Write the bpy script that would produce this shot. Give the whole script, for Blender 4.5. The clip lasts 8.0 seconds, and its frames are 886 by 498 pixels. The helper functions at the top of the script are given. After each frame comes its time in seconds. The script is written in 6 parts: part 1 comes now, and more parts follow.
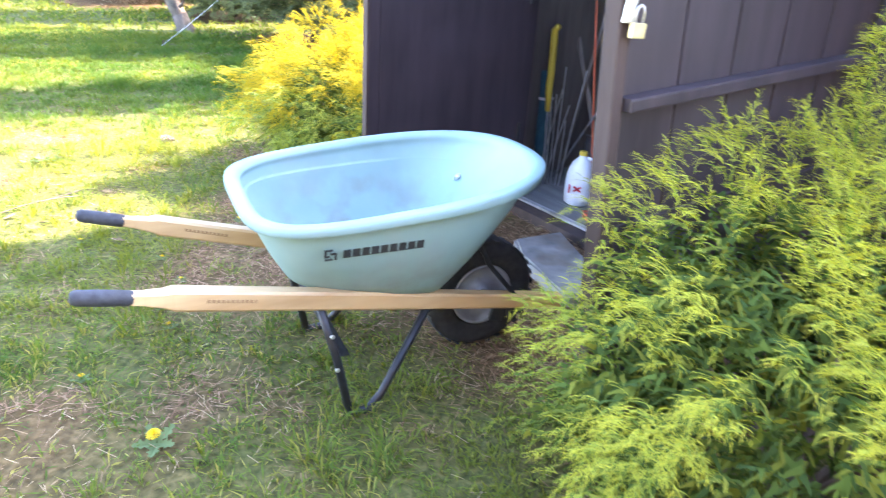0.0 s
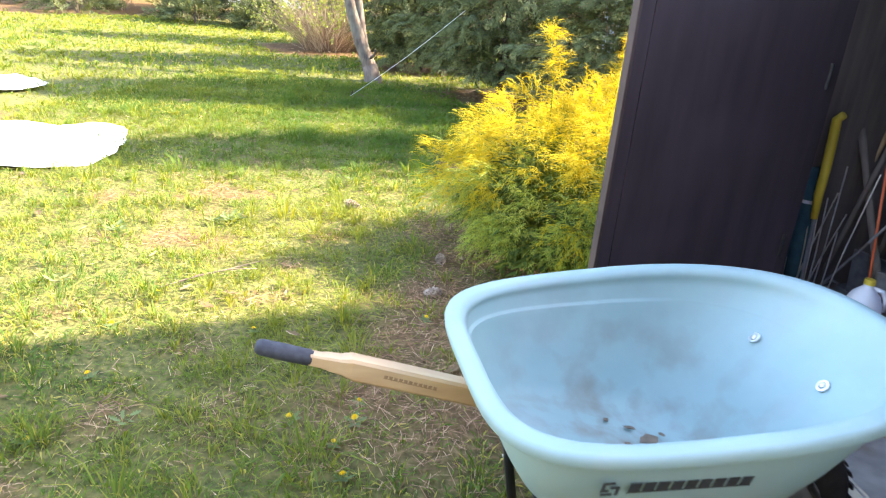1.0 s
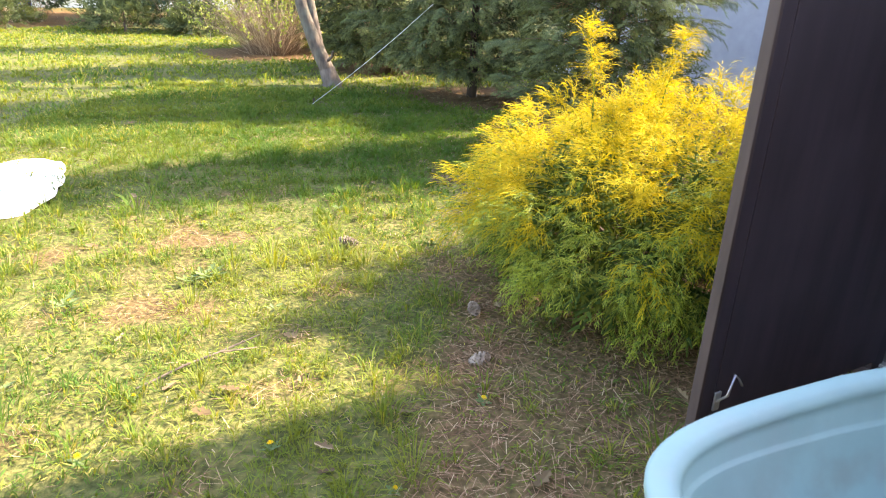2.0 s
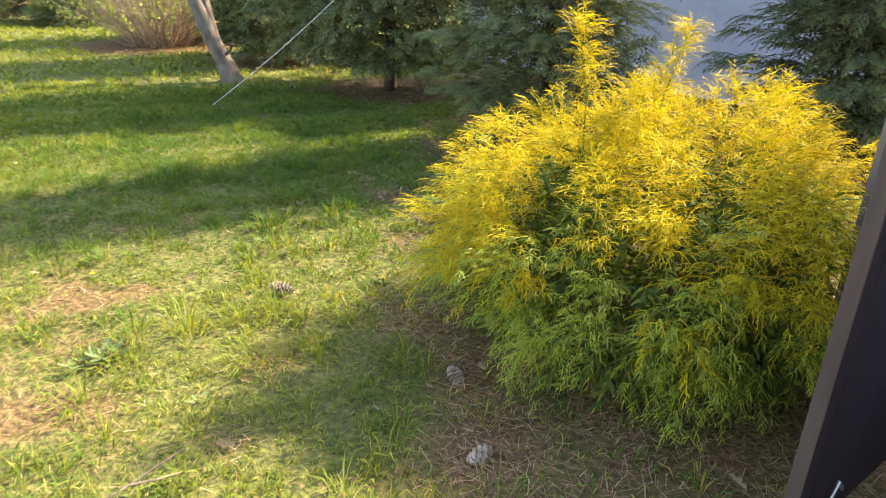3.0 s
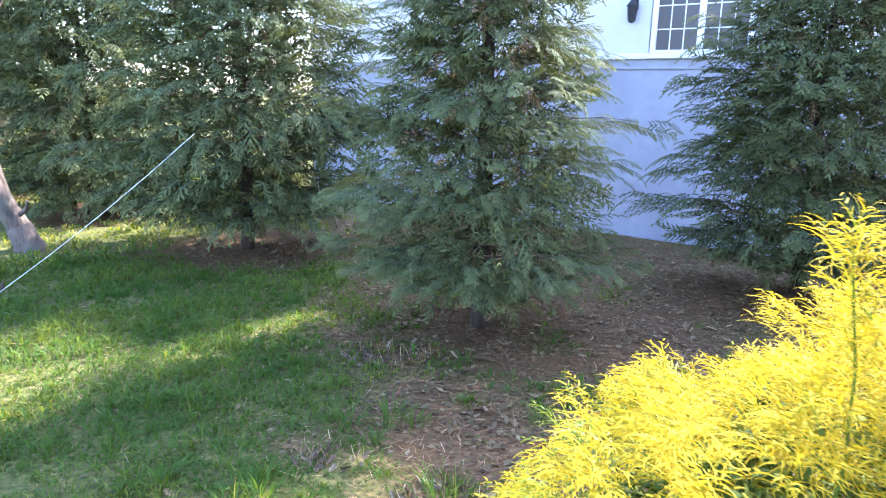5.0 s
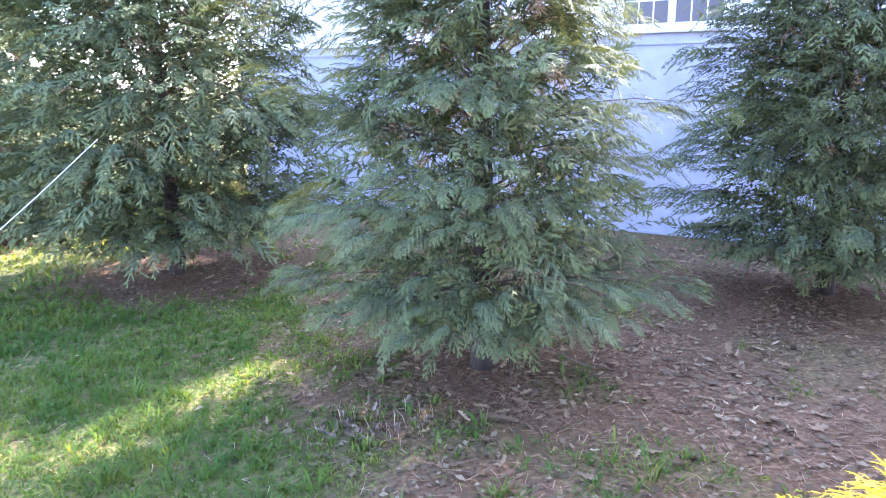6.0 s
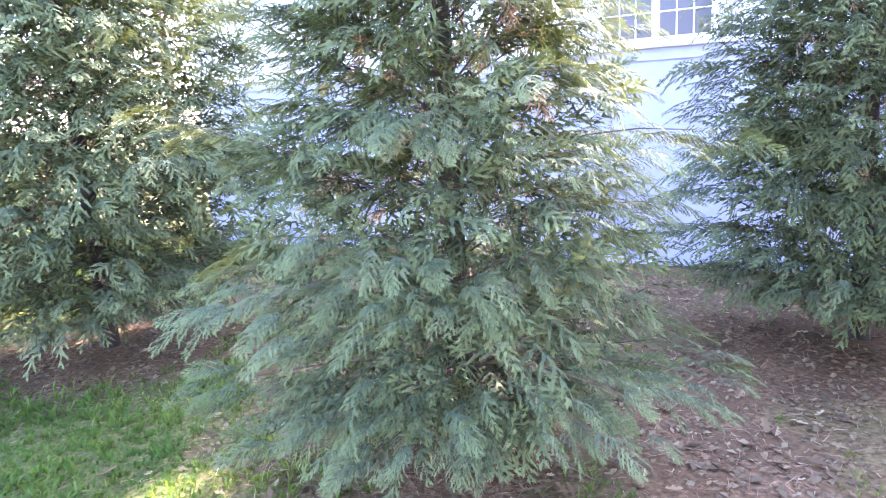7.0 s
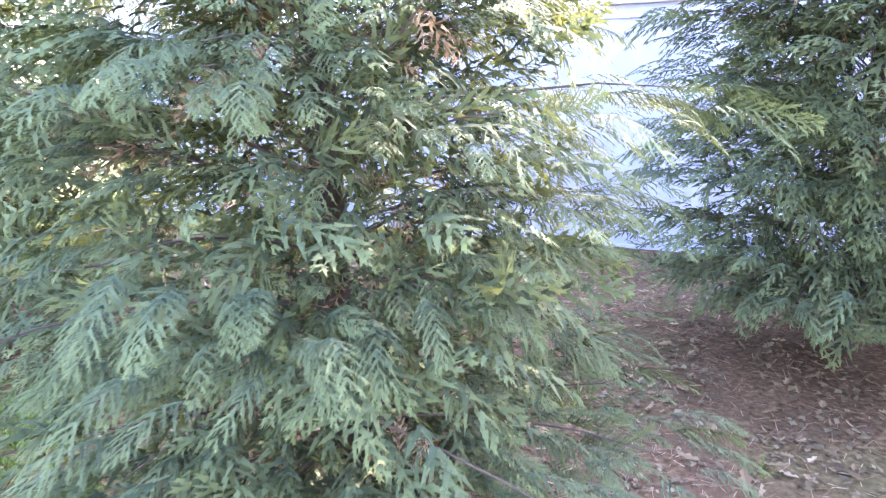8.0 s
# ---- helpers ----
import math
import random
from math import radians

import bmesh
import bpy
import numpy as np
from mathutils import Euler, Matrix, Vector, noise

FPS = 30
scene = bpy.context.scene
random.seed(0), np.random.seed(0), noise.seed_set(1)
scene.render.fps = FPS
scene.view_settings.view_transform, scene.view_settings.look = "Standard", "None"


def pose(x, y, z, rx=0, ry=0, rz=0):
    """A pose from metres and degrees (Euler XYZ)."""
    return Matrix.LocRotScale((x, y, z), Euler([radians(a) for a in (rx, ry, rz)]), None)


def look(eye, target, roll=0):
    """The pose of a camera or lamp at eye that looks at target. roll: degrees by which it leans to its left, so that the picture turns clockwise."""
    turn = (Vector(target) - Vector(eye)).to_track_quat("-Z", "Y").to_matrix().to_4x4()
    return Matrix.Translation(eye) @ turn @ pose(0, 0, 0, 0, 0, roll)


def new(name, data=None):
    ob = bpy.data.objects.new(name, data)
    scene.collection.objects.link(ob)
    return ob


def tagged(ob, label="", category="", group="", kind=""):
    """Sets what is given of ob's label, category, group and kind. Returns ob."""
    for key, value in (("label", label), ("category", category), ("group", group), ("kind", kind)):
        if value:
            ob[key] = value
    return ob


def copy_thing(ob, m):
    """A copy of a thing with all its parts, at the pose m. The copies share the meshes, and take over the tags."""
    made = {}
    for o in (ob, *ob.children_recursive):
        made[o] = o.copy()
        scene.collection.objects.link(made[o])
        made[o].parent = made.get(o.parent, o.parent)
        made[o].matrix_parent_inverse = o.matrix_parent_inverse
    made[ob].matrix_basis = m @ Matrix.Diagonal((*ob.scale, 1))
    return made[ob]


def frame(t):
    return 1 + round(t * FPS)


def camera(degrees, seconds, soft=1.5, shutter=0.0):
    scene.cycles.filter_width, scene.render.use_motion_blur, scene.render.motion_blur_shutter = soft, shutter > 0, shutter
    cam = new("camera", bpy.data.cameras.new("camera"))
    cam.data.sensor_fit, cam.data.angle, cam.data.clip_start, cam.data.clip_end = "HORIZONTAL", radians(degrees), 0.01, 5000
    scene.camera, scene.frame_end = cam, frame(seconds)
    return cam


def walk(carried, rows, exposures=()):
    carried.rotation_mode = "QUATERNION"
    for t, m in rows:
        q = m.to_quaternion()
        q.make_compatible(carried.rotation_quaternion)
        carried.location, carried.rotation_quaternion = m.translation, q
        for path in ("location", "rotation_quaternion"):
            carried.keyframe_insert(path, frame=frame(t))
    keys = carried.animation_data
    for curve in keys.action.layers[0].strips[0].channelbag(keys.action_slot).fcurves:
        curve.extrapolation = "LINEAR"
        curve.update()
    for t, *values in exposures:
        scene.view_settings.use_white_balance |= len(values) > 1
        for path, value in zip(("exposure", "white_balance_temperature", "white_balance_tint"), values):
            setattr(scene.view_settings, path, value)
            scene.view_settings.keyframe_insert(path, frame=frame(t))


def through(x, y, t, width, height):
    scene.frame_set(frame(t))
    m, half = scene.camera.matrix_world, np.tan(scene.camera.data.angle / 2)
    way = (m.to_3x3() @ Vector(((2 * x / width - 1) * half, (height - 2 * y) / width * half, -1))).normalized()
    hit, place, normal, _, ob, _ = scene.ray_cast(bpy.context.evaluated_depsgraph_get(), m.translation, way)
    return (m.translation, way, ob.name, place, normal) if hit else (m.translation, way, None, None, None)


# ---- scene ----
cam = camera(66.5, 8.0, soft=1.1, shutter=0.18)
PATH = [
    (0, (-0.026, 0.206, 1.263), (0.022, 2.025, 0.435), 3.7),
    (0.4, (-0.17, 0.424, 1.258), (-0.379, 2.245, 0.46), 5.1),
    (0.5, (-0.199, 0.522, 1.245), (-0.448, 2.34, 0.451), 4.8),
    (0.7, (-0.266, 0.635, 1.257), (-0.568, 2.471, 0.524), 3.9),
    (1, (-0.373, 0.808, 1.264), (-0.759, 2.63, 0.535), 4.9),
    (1.5, (-0.627, 1.094, 1.239), (-0.916, 2.925, 0.488), 2.5),
    (1.7, (-0.727, 1.189, 1.252), (-0.989, 3.03, 0.514), 2.2),
    (2.8, (-1.0, 1.801, 1.254), (-1.125, 3.639, 0.476), 1.9),
    (3, (-1.091, 1.921, 1.252), (-1.063, 3.763, 0.473), 1.7),
    (3.5, (-1.27, 2.185, 1.267), (-1.12, 4.025, 0.498), 2.5),
    (4, (-1.332, 2.557, 1.303), (-1.222, 4.458, 0.69), 1.6),
    (4.5, (-1.403, 2.937, 1.307), (-1.077, 4.85, 0.824), 0.8),
    (4.7, (-1.535, 3.077, 1.307), (-1.041, 4.967, 0.879), 2.3),
    (5.8, (-1.529, 4.036, 1.257), (-0.951, 5.889, 0.772), 0.3),
    (6, (-1.53, 4.194, 1.268), (-0.823, 6.005, 0.799), -0.6),
    (6.5, (-1.433, 4.507, 1.264), (-0.699, 6.309, 0.802), -2.4),
    (7, (-1.217, 4.754, 1.297), (-0.463, 6.562, 0.896), -3.0),
    (7.5, (-1.01, 5.076, 1.253), (-0.117, 6.786, 0.725), -2.2),
    (8, (-0.753, 5.321, 1.238), (0.103, 7.057, 0.735), -1.1),
]
walk(cam, [(t, look(eye, target, roll)) for t, eye, target, roll in PATH],
     [(0, 4.25, 6400, 22), (0.5, 3.87, 6900, 20), (1.7, 3.33, 7300, 18), (3.0, 2.82, 7600, 15), (3.6, 2.80, 7200, 13), (4.7, 3.27, 5700, 18), (5.8, 3.98, 5550, 36), (8.0, 4.72, 5900, 41)])

# ---- light ----
SUN_AZ, SUN_EL = 58.0, 38.0          # degrees from +y towards +x, and above the horizon
world = bpy.data.worlds.new("sky")
scene.world = world
world.use_nodes = True
wn = world.node_tree
sky = wn.nodes.new("ShaderNodeTexSky")
sky.sky_type, sky.sun_disc = 'NISHITA', False
sky.sun_elevation, sky.sun_rotation = radians(SUN_EL), radians(SUN_AZ)
wn.nodes["Background"].inputs[1].default_value = 0.15
wn.links.new(sky.outputs[0], wn.nodes["Background"].inputs[0])
lamp = bpy.data.lights.new("sun", 'SUN')
lamp.energy, lamp.angle, lamp.color = 3.4, radians(1.5), (1.0, 0.93, 0.80)
sun = new("sun", lamp)
to_sun = Vector((math.sin(radians(SUN_AZ)) * math.cos(radians(SUN_EL)), math.cos(radians(SUN_AZ)) * math.cos(radians(SUN_EL)), math.sin(radians(SUN_EL))))
sun.matrix_world = look(to_sun * 30, (0, 0, 0))

rng = np.random.default_rng(7)


# ---- materials ----
def material(name, rough=0.6, metal=0.0):
    m = bpy.data.materials.new(name)
    m.use_nodes = True
    b = m.node_tree.nodes["Principled BSDF"]
    b.inputs["Roughness"].default_value, b.inputs["Metallic"].default_value = rough, metal
    return m, m.node_tree, b


def ramp(nt, stops, fac):
    r = nt.nodes.new("ShaderNodeValToRGB")
    e = r.color_ramp.elements
    while len(e) < len(stops):
        e.new(0.5)
    for el, (at, col) in zip(e, stops):
        el.position, el.color = at, (*col, 1)
    nt.links.new(fac, r.inputs[0])
    return r.outputs[0]


def tex_noise(nt, scale, detail=4, stretch=None, coords="Object"):
    tc = nt.nodes.new("ShaderNodeTexCoord")
    n = nt.nodes.new("ShaderNodeTexNoise")
    n.inputs["Scale"].default_value, n.inputs["Detail"].default_value = scale, detail
    out = tc.outputs[coords]
    if stretch:
        mp = nt.nodes.new("ShaderNodeMapping")
        mp.inputs["Scale"].default_value = stretch
        nt.links.new(out, mp.inputs[0])
        out = mp.outputs[0]
    nt.links.new(out, n.inputs["Vector"])
    return n.outputs["Fac"]


def mixed(nt, fac, a, b, blend='MIX'):
    m = nt.nodes.new("ShaderNodeMix")
    m.data_type, m.blend_type = 'RGBA', blend
    for sock, val in ((m.inputs[0], fac), (m.inputs[6], a), (m.inputs[7], b)):
        if isinstance(val, (int, float)):
            sock.default_value = val
        elif isinstance(val, tuple):
            sock.default_value = (*val, 1)
        else:
            nt.links.new(val, sock)
    return m.outputs[2]


def bump(nt, b, height, strength=0.3, distance=0.01):
    n = nt.nodes.new("ShaderNodeBump")
    n.inputs["Strength"].default_value, n.inputs["Distance"].default_value = strength, distance
    nt.links.new(height, n.inputs["Height"])
    nt.links.new(n.outputs[0], b.inputs["Normal"])


def surface(name, dark, light, scale=8, rough=0.6, metal=0.0, relief=0.2, stretch=None, stain=None, stain_scale=2.0):
    """A two-scale surface: grain between two colours, wide stains over it, and fine relief."""
    m, nt, b = material(name, rough, metal)
    grain = tex_noise(nt, scale, 6, stretch)
    col = ramp(nt, [(0.3, dark), (0.7, light)], grain)
    wide = tex_noise(nt, stain_scale, 3)
    mask = ramp(nt, [(0.52, (0, 0, 0)), (0.72, (1, 1, 1))], wide)
    if stain:
        col = mixed(nt, mask, col, stain)
    nt.links.new(col, b.inputs["Base Color"])
    rr = nt.nodes.new("ShaderNodeMapRange")
    rr.inputs[3].default_value, rr.inputs[4].default_value = max(0, rough - 0.1), min(1, rough + 0.12)
    nt.links.new(wide, rr.inputs[0])
    nt.links.new(rr.outputs[0], b.inputs["Roughness"])
    if relief:
        bump(nt, b, grain, relief)
    return m


def leaf_material(name, stops, rough=0.5, through=0.35, through_tint=(1, 1, 1), ends=None, patches=None):
    """Leaves: each island has its own tone; some light passes through. ends: colour towards the shoots' tips."""
    m, nt, b = material(name, rough)
    geo = nt.nodes.new("ShaderNodeNewGeometry")
    col = ramp(nt, stops, geo.outputs["Random Per Island"])
    if patches:
        wide = tex_noise(nt, patches[0], 3)
        col = mixed(nt, ramp(nt, [(0.42, (0, 0, 0)), (0.62, (0.8, 0.8, 0.8))], wide), col, patches[1])
    if ends:
        at = nt.nodes.new("ShaderNodeAttribute")
        at.attribute_name = "along"
        col = mixed(nt, ramp(nt, [(0.25, (0, 0, 0)), (0.95, (1, 1, 1))], at.outputs["Fac"]), col, ends)
    nt.links.new(col, b.inputs["Base Color"])
    b.inputs["Specular IOR Level"].default_value = 0.3
    tr = nt.nodes.new("ShaderNodeBsdfTranslucent")
    nt.links.new(mixed(nt, 1.0, col, through_tint, 'MULTIPLY'), tr.inputs[0])
    mx = nt.nodes.new("ShaderNodeMixShader")
    mx.inputs[0].default_value = through
    nt.links.new(b.outputs[0], mx.inputs[1])
    nt.links.new(tr.outputs[0], mx.inputs[2])
    nt.links.new(mx.outputs[0], nt.nodes["Material Output"].inputs[0])
    return m


M_gold = leaf_material("gold_foliage", [(0.0, (0.12, 0.17, 0.013)), (0.4, (0.31, 0.285, 0.017)), (1.0, (0.50, 0.385, 0.016))], 0.8, 0.35, (1.1, 1.0, 0.5), ends=(0.54, 0.415, 0.018))
M_gold.node_tree.nodes["Principled BSDF"].inputs["Specular IOR Level"].default_value = 0.15
M_gold_mid = leaf_material("yellow_green_foliage", [(0.0, (0.09, 0.17, 0.02)), (0.45, (0.22, 0.28, 0.025)), (1.0, (0.40, 0.39, 0.03))], 0.55, 0.35, (1.1, 1.0, 0.5), ends=(0.46, 0.45, 0.035))
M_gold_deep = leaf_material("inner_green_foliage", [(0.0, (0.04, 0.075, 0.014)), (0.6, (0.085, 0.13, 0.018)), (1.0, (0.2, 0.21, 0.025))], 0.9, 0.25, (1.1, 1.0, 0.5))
M_gold_low = leaf_material("green_gold_foliage", [(0.0, (0.045, 0.115, 0.015)), (0.55, (0.11, 0.19, 0.02)), (1.0, (0.36, 0.37, 0.03))], 0.5, 0.35, (1.1, 1.0, 0.5), ends=(0.32, 0.37, 0.035))
M_cypress = leaf_material("cypress_foliage", [(0.0, (0.042, 0.058, 0.029)), (0.6, (0.073, 0.096, 0.047)), (1.0, (0.118, 0.144, 0.066))], 0.8, 0.22, (1.25, 1.1, 0.5), ends=(0.152, 0.178, 0.064))
M_cypress.node_tree.nodes["Principled BSDF"].inputs["Specular IOR Level"].default_value = 0.15
M_dead = leaf_material("dead_foliage", [(0.0, (0.14, 0.08, 0.04)), (1.0, (0.42, 0.29, 0.15))], 0.7, 0.3)
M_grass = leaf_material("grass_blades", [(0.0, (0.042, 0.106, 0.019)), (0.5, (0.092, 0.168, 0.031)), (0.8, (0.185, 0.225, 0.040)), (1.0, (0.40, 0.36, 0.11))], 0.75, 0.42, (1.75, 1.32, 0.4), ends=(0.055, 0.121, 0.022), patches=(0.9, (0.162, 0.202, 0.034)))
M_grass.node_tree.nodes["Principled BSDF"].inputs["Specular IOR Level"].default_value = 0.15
M_straw = leaf_material("dry_straw", [(0.0, (0.20, 0.115, 0.06)), (0.6, (0.37, 0.24, 0.13)), (1.0, (0.56, 0.42, 0.25))], 0.8, 0.2)
M_litter = leaf_material("dry_leaves", [(0.0, (0.10, 0.062, 0.028)), (0.55, (0.20, 0.13, 0.062)), (0.9, (0.27, 0.185, 0.092)), (1.0, (0.42, 0.32, 0.18))], 0.85, 0.2)
M_weed = leaf_material("weed_leaf", [(0.0, (0.10, 0.15, 0.05)), (1.0, (0.19, 0.25, 0.10))], 0.85, 0.35)
M_bark = surface("bark", (0.045, 0.034, 0.026), (0.16, 0.12, 0.09), 26, 0.95, relief=1.0, stretch=(1, 1, 0.3), stain=(0.12, 0.115, 0.085), stain_scale=5)
M_bark_dark = surface("dark_bark", (0.05, 0.035, 0.025), (0.14, 0.09, 0.06), 25, 0.9, relief=0.8, stretch=(1, 1, 0.2))
# dark_bark at about half brightness: shade within the crowns put into the colour
M_bark_shaded = surface("shaded_bark", (0.025, 0.018, 0.013), (0.07, 0.048, 0.034), 25, 0.95, relief=0.8, stretch=(1, 1, 0.2))
M_twig = leaf_material("tan_twigs", [(0.0, (0.13, 0.085, 0.055)), (0.6, (0.32, 0.22, 0.14)), (1.0, (0.58, 0.46, 0.32))], 0.8, 0.0)
def tray_plastic():
    """Aqua plastic, scuffed, with dried mud where the tray's floor meets its nose."""
    m, nt, b = material("aqua_plastic", 0.6)
    wide, fine = tex_noise(nt, 4.0, 5), tex_noise(nt, 26, 6)
    col = ramp(nt, [(0.3, (0.195, 0.300, 0.288)), (0.7, (0.245, 0.362, 0.340))], wide)
    tc = nt.nodes.new("ShaderNodeTexCoord")
    dist = nt.nodes.new("ShaderNodeVectorMath")
    dist.operation = 'DISTANCE'
    dist.inputs[1].default_value = (0.80, 0.04, 0.34)
    nt.links.new(tc.outputs["Object"], dist.inputs[0])
    near = nt.nodes.new("ShaderNodeMapRange")
    near.inputs[1].default_value, near.inputs[2].default_value, near.inputs[3].default_value, near.inputs[4].default_value = 0.10, 0.42, 0.75, 0.0
    nt.links.new(dist.outputs["Value"], near.inputs[0])
    mul = nt.nodes.new("ShaderNodeMath")
    mul.operation = 'MULTIPLY'
    nt.links.new(near.outputs[0], mul.inputs[0])
    nt.links.new(ramp(nt, [(0.44, (0.05, 0.05, 0.05)), (0.66, (1, 1, 1))], tex_noise(nt, 11, 7)), mul.inputs[1])
    col = mixed(nt, mul.outputs[0], col, (0.17, 0.125, 0.08))
    col = mixed(nt, ramp(nt, [(0.52, (0, 0, 0)), (0.74, (0.5, 0.5, 0.5))], tex_noise(nt, 9, 5, (1, 1, 0.4))), col, (0.25, 0.31, 0.30))
    nt.links.new(col, b.inputs["Base Color"])
    bump(nt, b, fine, 0.05)
    return m


M_poly = tray_plastic()
M_handle = surface("ash_wood", (0.40, 0.25, 0.115), (0.60, 0.42, 0.22), 18, 0.5, relief=0.08, stretch=(0.12, 1, 1), stain=(0.56, 0.32, 0.12), stain_scale=1.2)
M_grip = surface("grey_rubber", (0.022, 0.025, 0.030), (0.045, 0.048, 0.056), 60, 0.75, relief=0.2)
M_black = surface("black_steel", (0.012, 0.013, 0.015), (0.03, 0.03, 0.035), 30, 0.4, 0.3, relief=0.05, stain=(0.05, 0.04, 0.035), stain_scale=9)
M_tyre = surface("tyre_rubber", (0.014, 0.014, 0.015), (0.03, 0.03, 0.03), 40, 0.85, relief=0.3)
M_rim = surface("silver_steel", (0.22, 0.24, 0.27), (0.34, 0.36, 0.39), 14, 0.5, 0.35, relief=0.05, stain=(0.14, 0.13, 0.12), stain_scale=9)
M_zinc = surface("zinc", (0.55, 0.55, 0.53), (0.72, 0.72, 0.7), 40, 0.35, 0.85, relief=0.05)
M_ink = surface("black_ink", (0.02, 0.022, 0.025), (0.035, 0.037, 0.04), 60, 0.6, relief=0)
M_brand = surface("burnt_wood", (0.24, 0.145, 0.065), (0.36, 0.23, 0.12), 60, 0.7, relief=0)
M_dirt = surface("dried_dirt", (0.10, 0.075, 0.05), (0.2, 0.15, 0.10), 30, 0.9, relief=0.4)
M_stain = surface("brown_stain", (0.030, 0.021, 0.023), (0.054, 0.037, 0.041), 14, 0.6, relief=0.15, stretch=(1, 1, 0.15), stain=(0.070, 0.050, 0.055), stain_scale=1.6)
M_stain_edge = surface("weathered_edge", (0.040, 0.024, 0.019), (0.08, 0.05, 0.04), 20, 0.75, relief=0.2, stretch=(1, 1, 0.15), stain=(0.06, 0.04, 0.035), stain_scale=3)
M_inside = surface("raw_boards", (0.085, 0.07, 0.06), (0.17, 0.135, 0.11), 14, 0.8, relief=0.2, stretch=(1, 1, 0.15))
M_plank = surface("grey_planks", (0.10, 0.098, 0.095), (0.19, 0.185, 0.18), 16, 0.85, relief=0.2, stretch=(0.2, 1, 1), stain=(0.16, 0.14, 0.12))
M_alu = surface("worn_metal_strip", (0.38, 0.38, 0.38), (0.55, 0.55, 0.54), 20, 0.5, 0.6, relief=0.1, stain=(0.25, 0.22, 0.19), stain_scale=6)
M_stone = surface("flagstone", (0.13, 0.12, 0.11), (0.27, 0.25, 0.225), 9, 0.9, relief=0.6, stain=(0.15, 0.10, 0.06), stain_scale=4)
M_found = surface("painted_concrete", (0.31, 0.315, 0.36), (0.365, 0.37, 0.415), 6, 0.8, relief=0.15, stain=(0.27, 0.275, 0.315), stain_scale=0.8)
M_siding = surface("cream_siding", (0.58, 0.555, 0.54), (0.64, 0.615, 0.60), 6, 0.6, relief=0.03)
M_white = surface("white_paint", (0.74, 0.74, 0.73), (0.82, 0.82, 0.81), 10, 0.5, relief=0.03)
M_sheet = surface("white_plastic_sheet", (0.80, 0.80, 0.80), (0.88, 0.88, 0.88), 4, 0.45, relief=0.05)
M_roof = surface("asphalt_shingle", (0.05, 0.05, 0.055), (0.12, 0.115, 0.11), 30, 0.9, relief=0.4)
M_cord = surface("pale_cord", (0.45, 0.45, 0.45), (0.6, 0.6, 0.6), 40, 0.7, relief=0.05)
# even grey-brown panes, specular lowered so that the sky barely reflects
M_glass, _nt, _b = material("matte_window_glass", 0.3)
_b.inputs["Base Color"].default_value = (0.075, 0.068, 0.066, 1)
_b.inputs["Specular IOR Level"].default_value = 0.3


# ---- mesh helpers ----
def np_mesh(name, verts, faces, mat, along=None):
    me = bpy.data.meshes.new(name)
    verts, faces = np.asarray(verts, np.float32), np.asarray(faces, np.int32)
    me.vertices.add(len(verts))
    me.vertices.foreach_set("co", verts.ravel())
    k = faces.shape[1]
    me.loops.add(faces.size)
    me.loops.foreach_set("vertex_index", faces.ravel())
    me.polygons.add(len(faces))
    me.polygons.foreach_set("loop_start", np.arange(0, faces.size, k, dtype=np.int32))
    if along is not None:
        at = me.attributes.new("along", 'FLOAT', 'POINT')
        at.data.foreach_set("value", np.asarray(along, np.float32))
    me.update(calc_edges=True)
    me.materials.append(mat)
    return me


def thing(name, m=None, label="", category="", group="", kind=""):
    """An empty at the thing's base, that carries its parts."""
    ob = new(name)
    ob.empty_display_size = 0.05
    if m is not None:
        ob.matrix_world = m
    return tagged(ob, label, category, group, kind)


def part(name, bm, mat=None, parent=None, label="", smooth=False):
    """One mesh object out of a bmesh or a mesh, under a thing or a part, in the parent's own coordinates."""
    if isinstance(bm, bmesh.types.BMesh):
        me = bpy.data.meshes.new(name)
        bmesh.ops.recalc_face_normals(bm, faces=bm.faces)
        bm.to_mesh(me)
        bm.free()
        me.materials.append(mat)
    else:
        me = bm
    if smooth:
        me.polygons.foreach_set("use_smooth", [True] * len(me.polygons))
    ob = new(name, me)
    if parent is not None:
        ob.parent = parent
    return tagged(ob, label)


def box(size, at=(0, 0, 0), turn=(0, 0, 0), bevel=0.004, bm=None):
    bm = bm or bmesh.new()
    m = pose(*at, *turn) @ Matrix.Diagonal((*size, 1))
    got = bmesh.ops.create_cube(bm, size=1, matrix=m)
    if bevel:
        es = list({e for v in got["verts"] for e in v.link_edges})
        bmesh.ops.bevel(bm, geom=es, offset=bevel, segments=2, affect='EDGES', profile=0.6)
    return bm


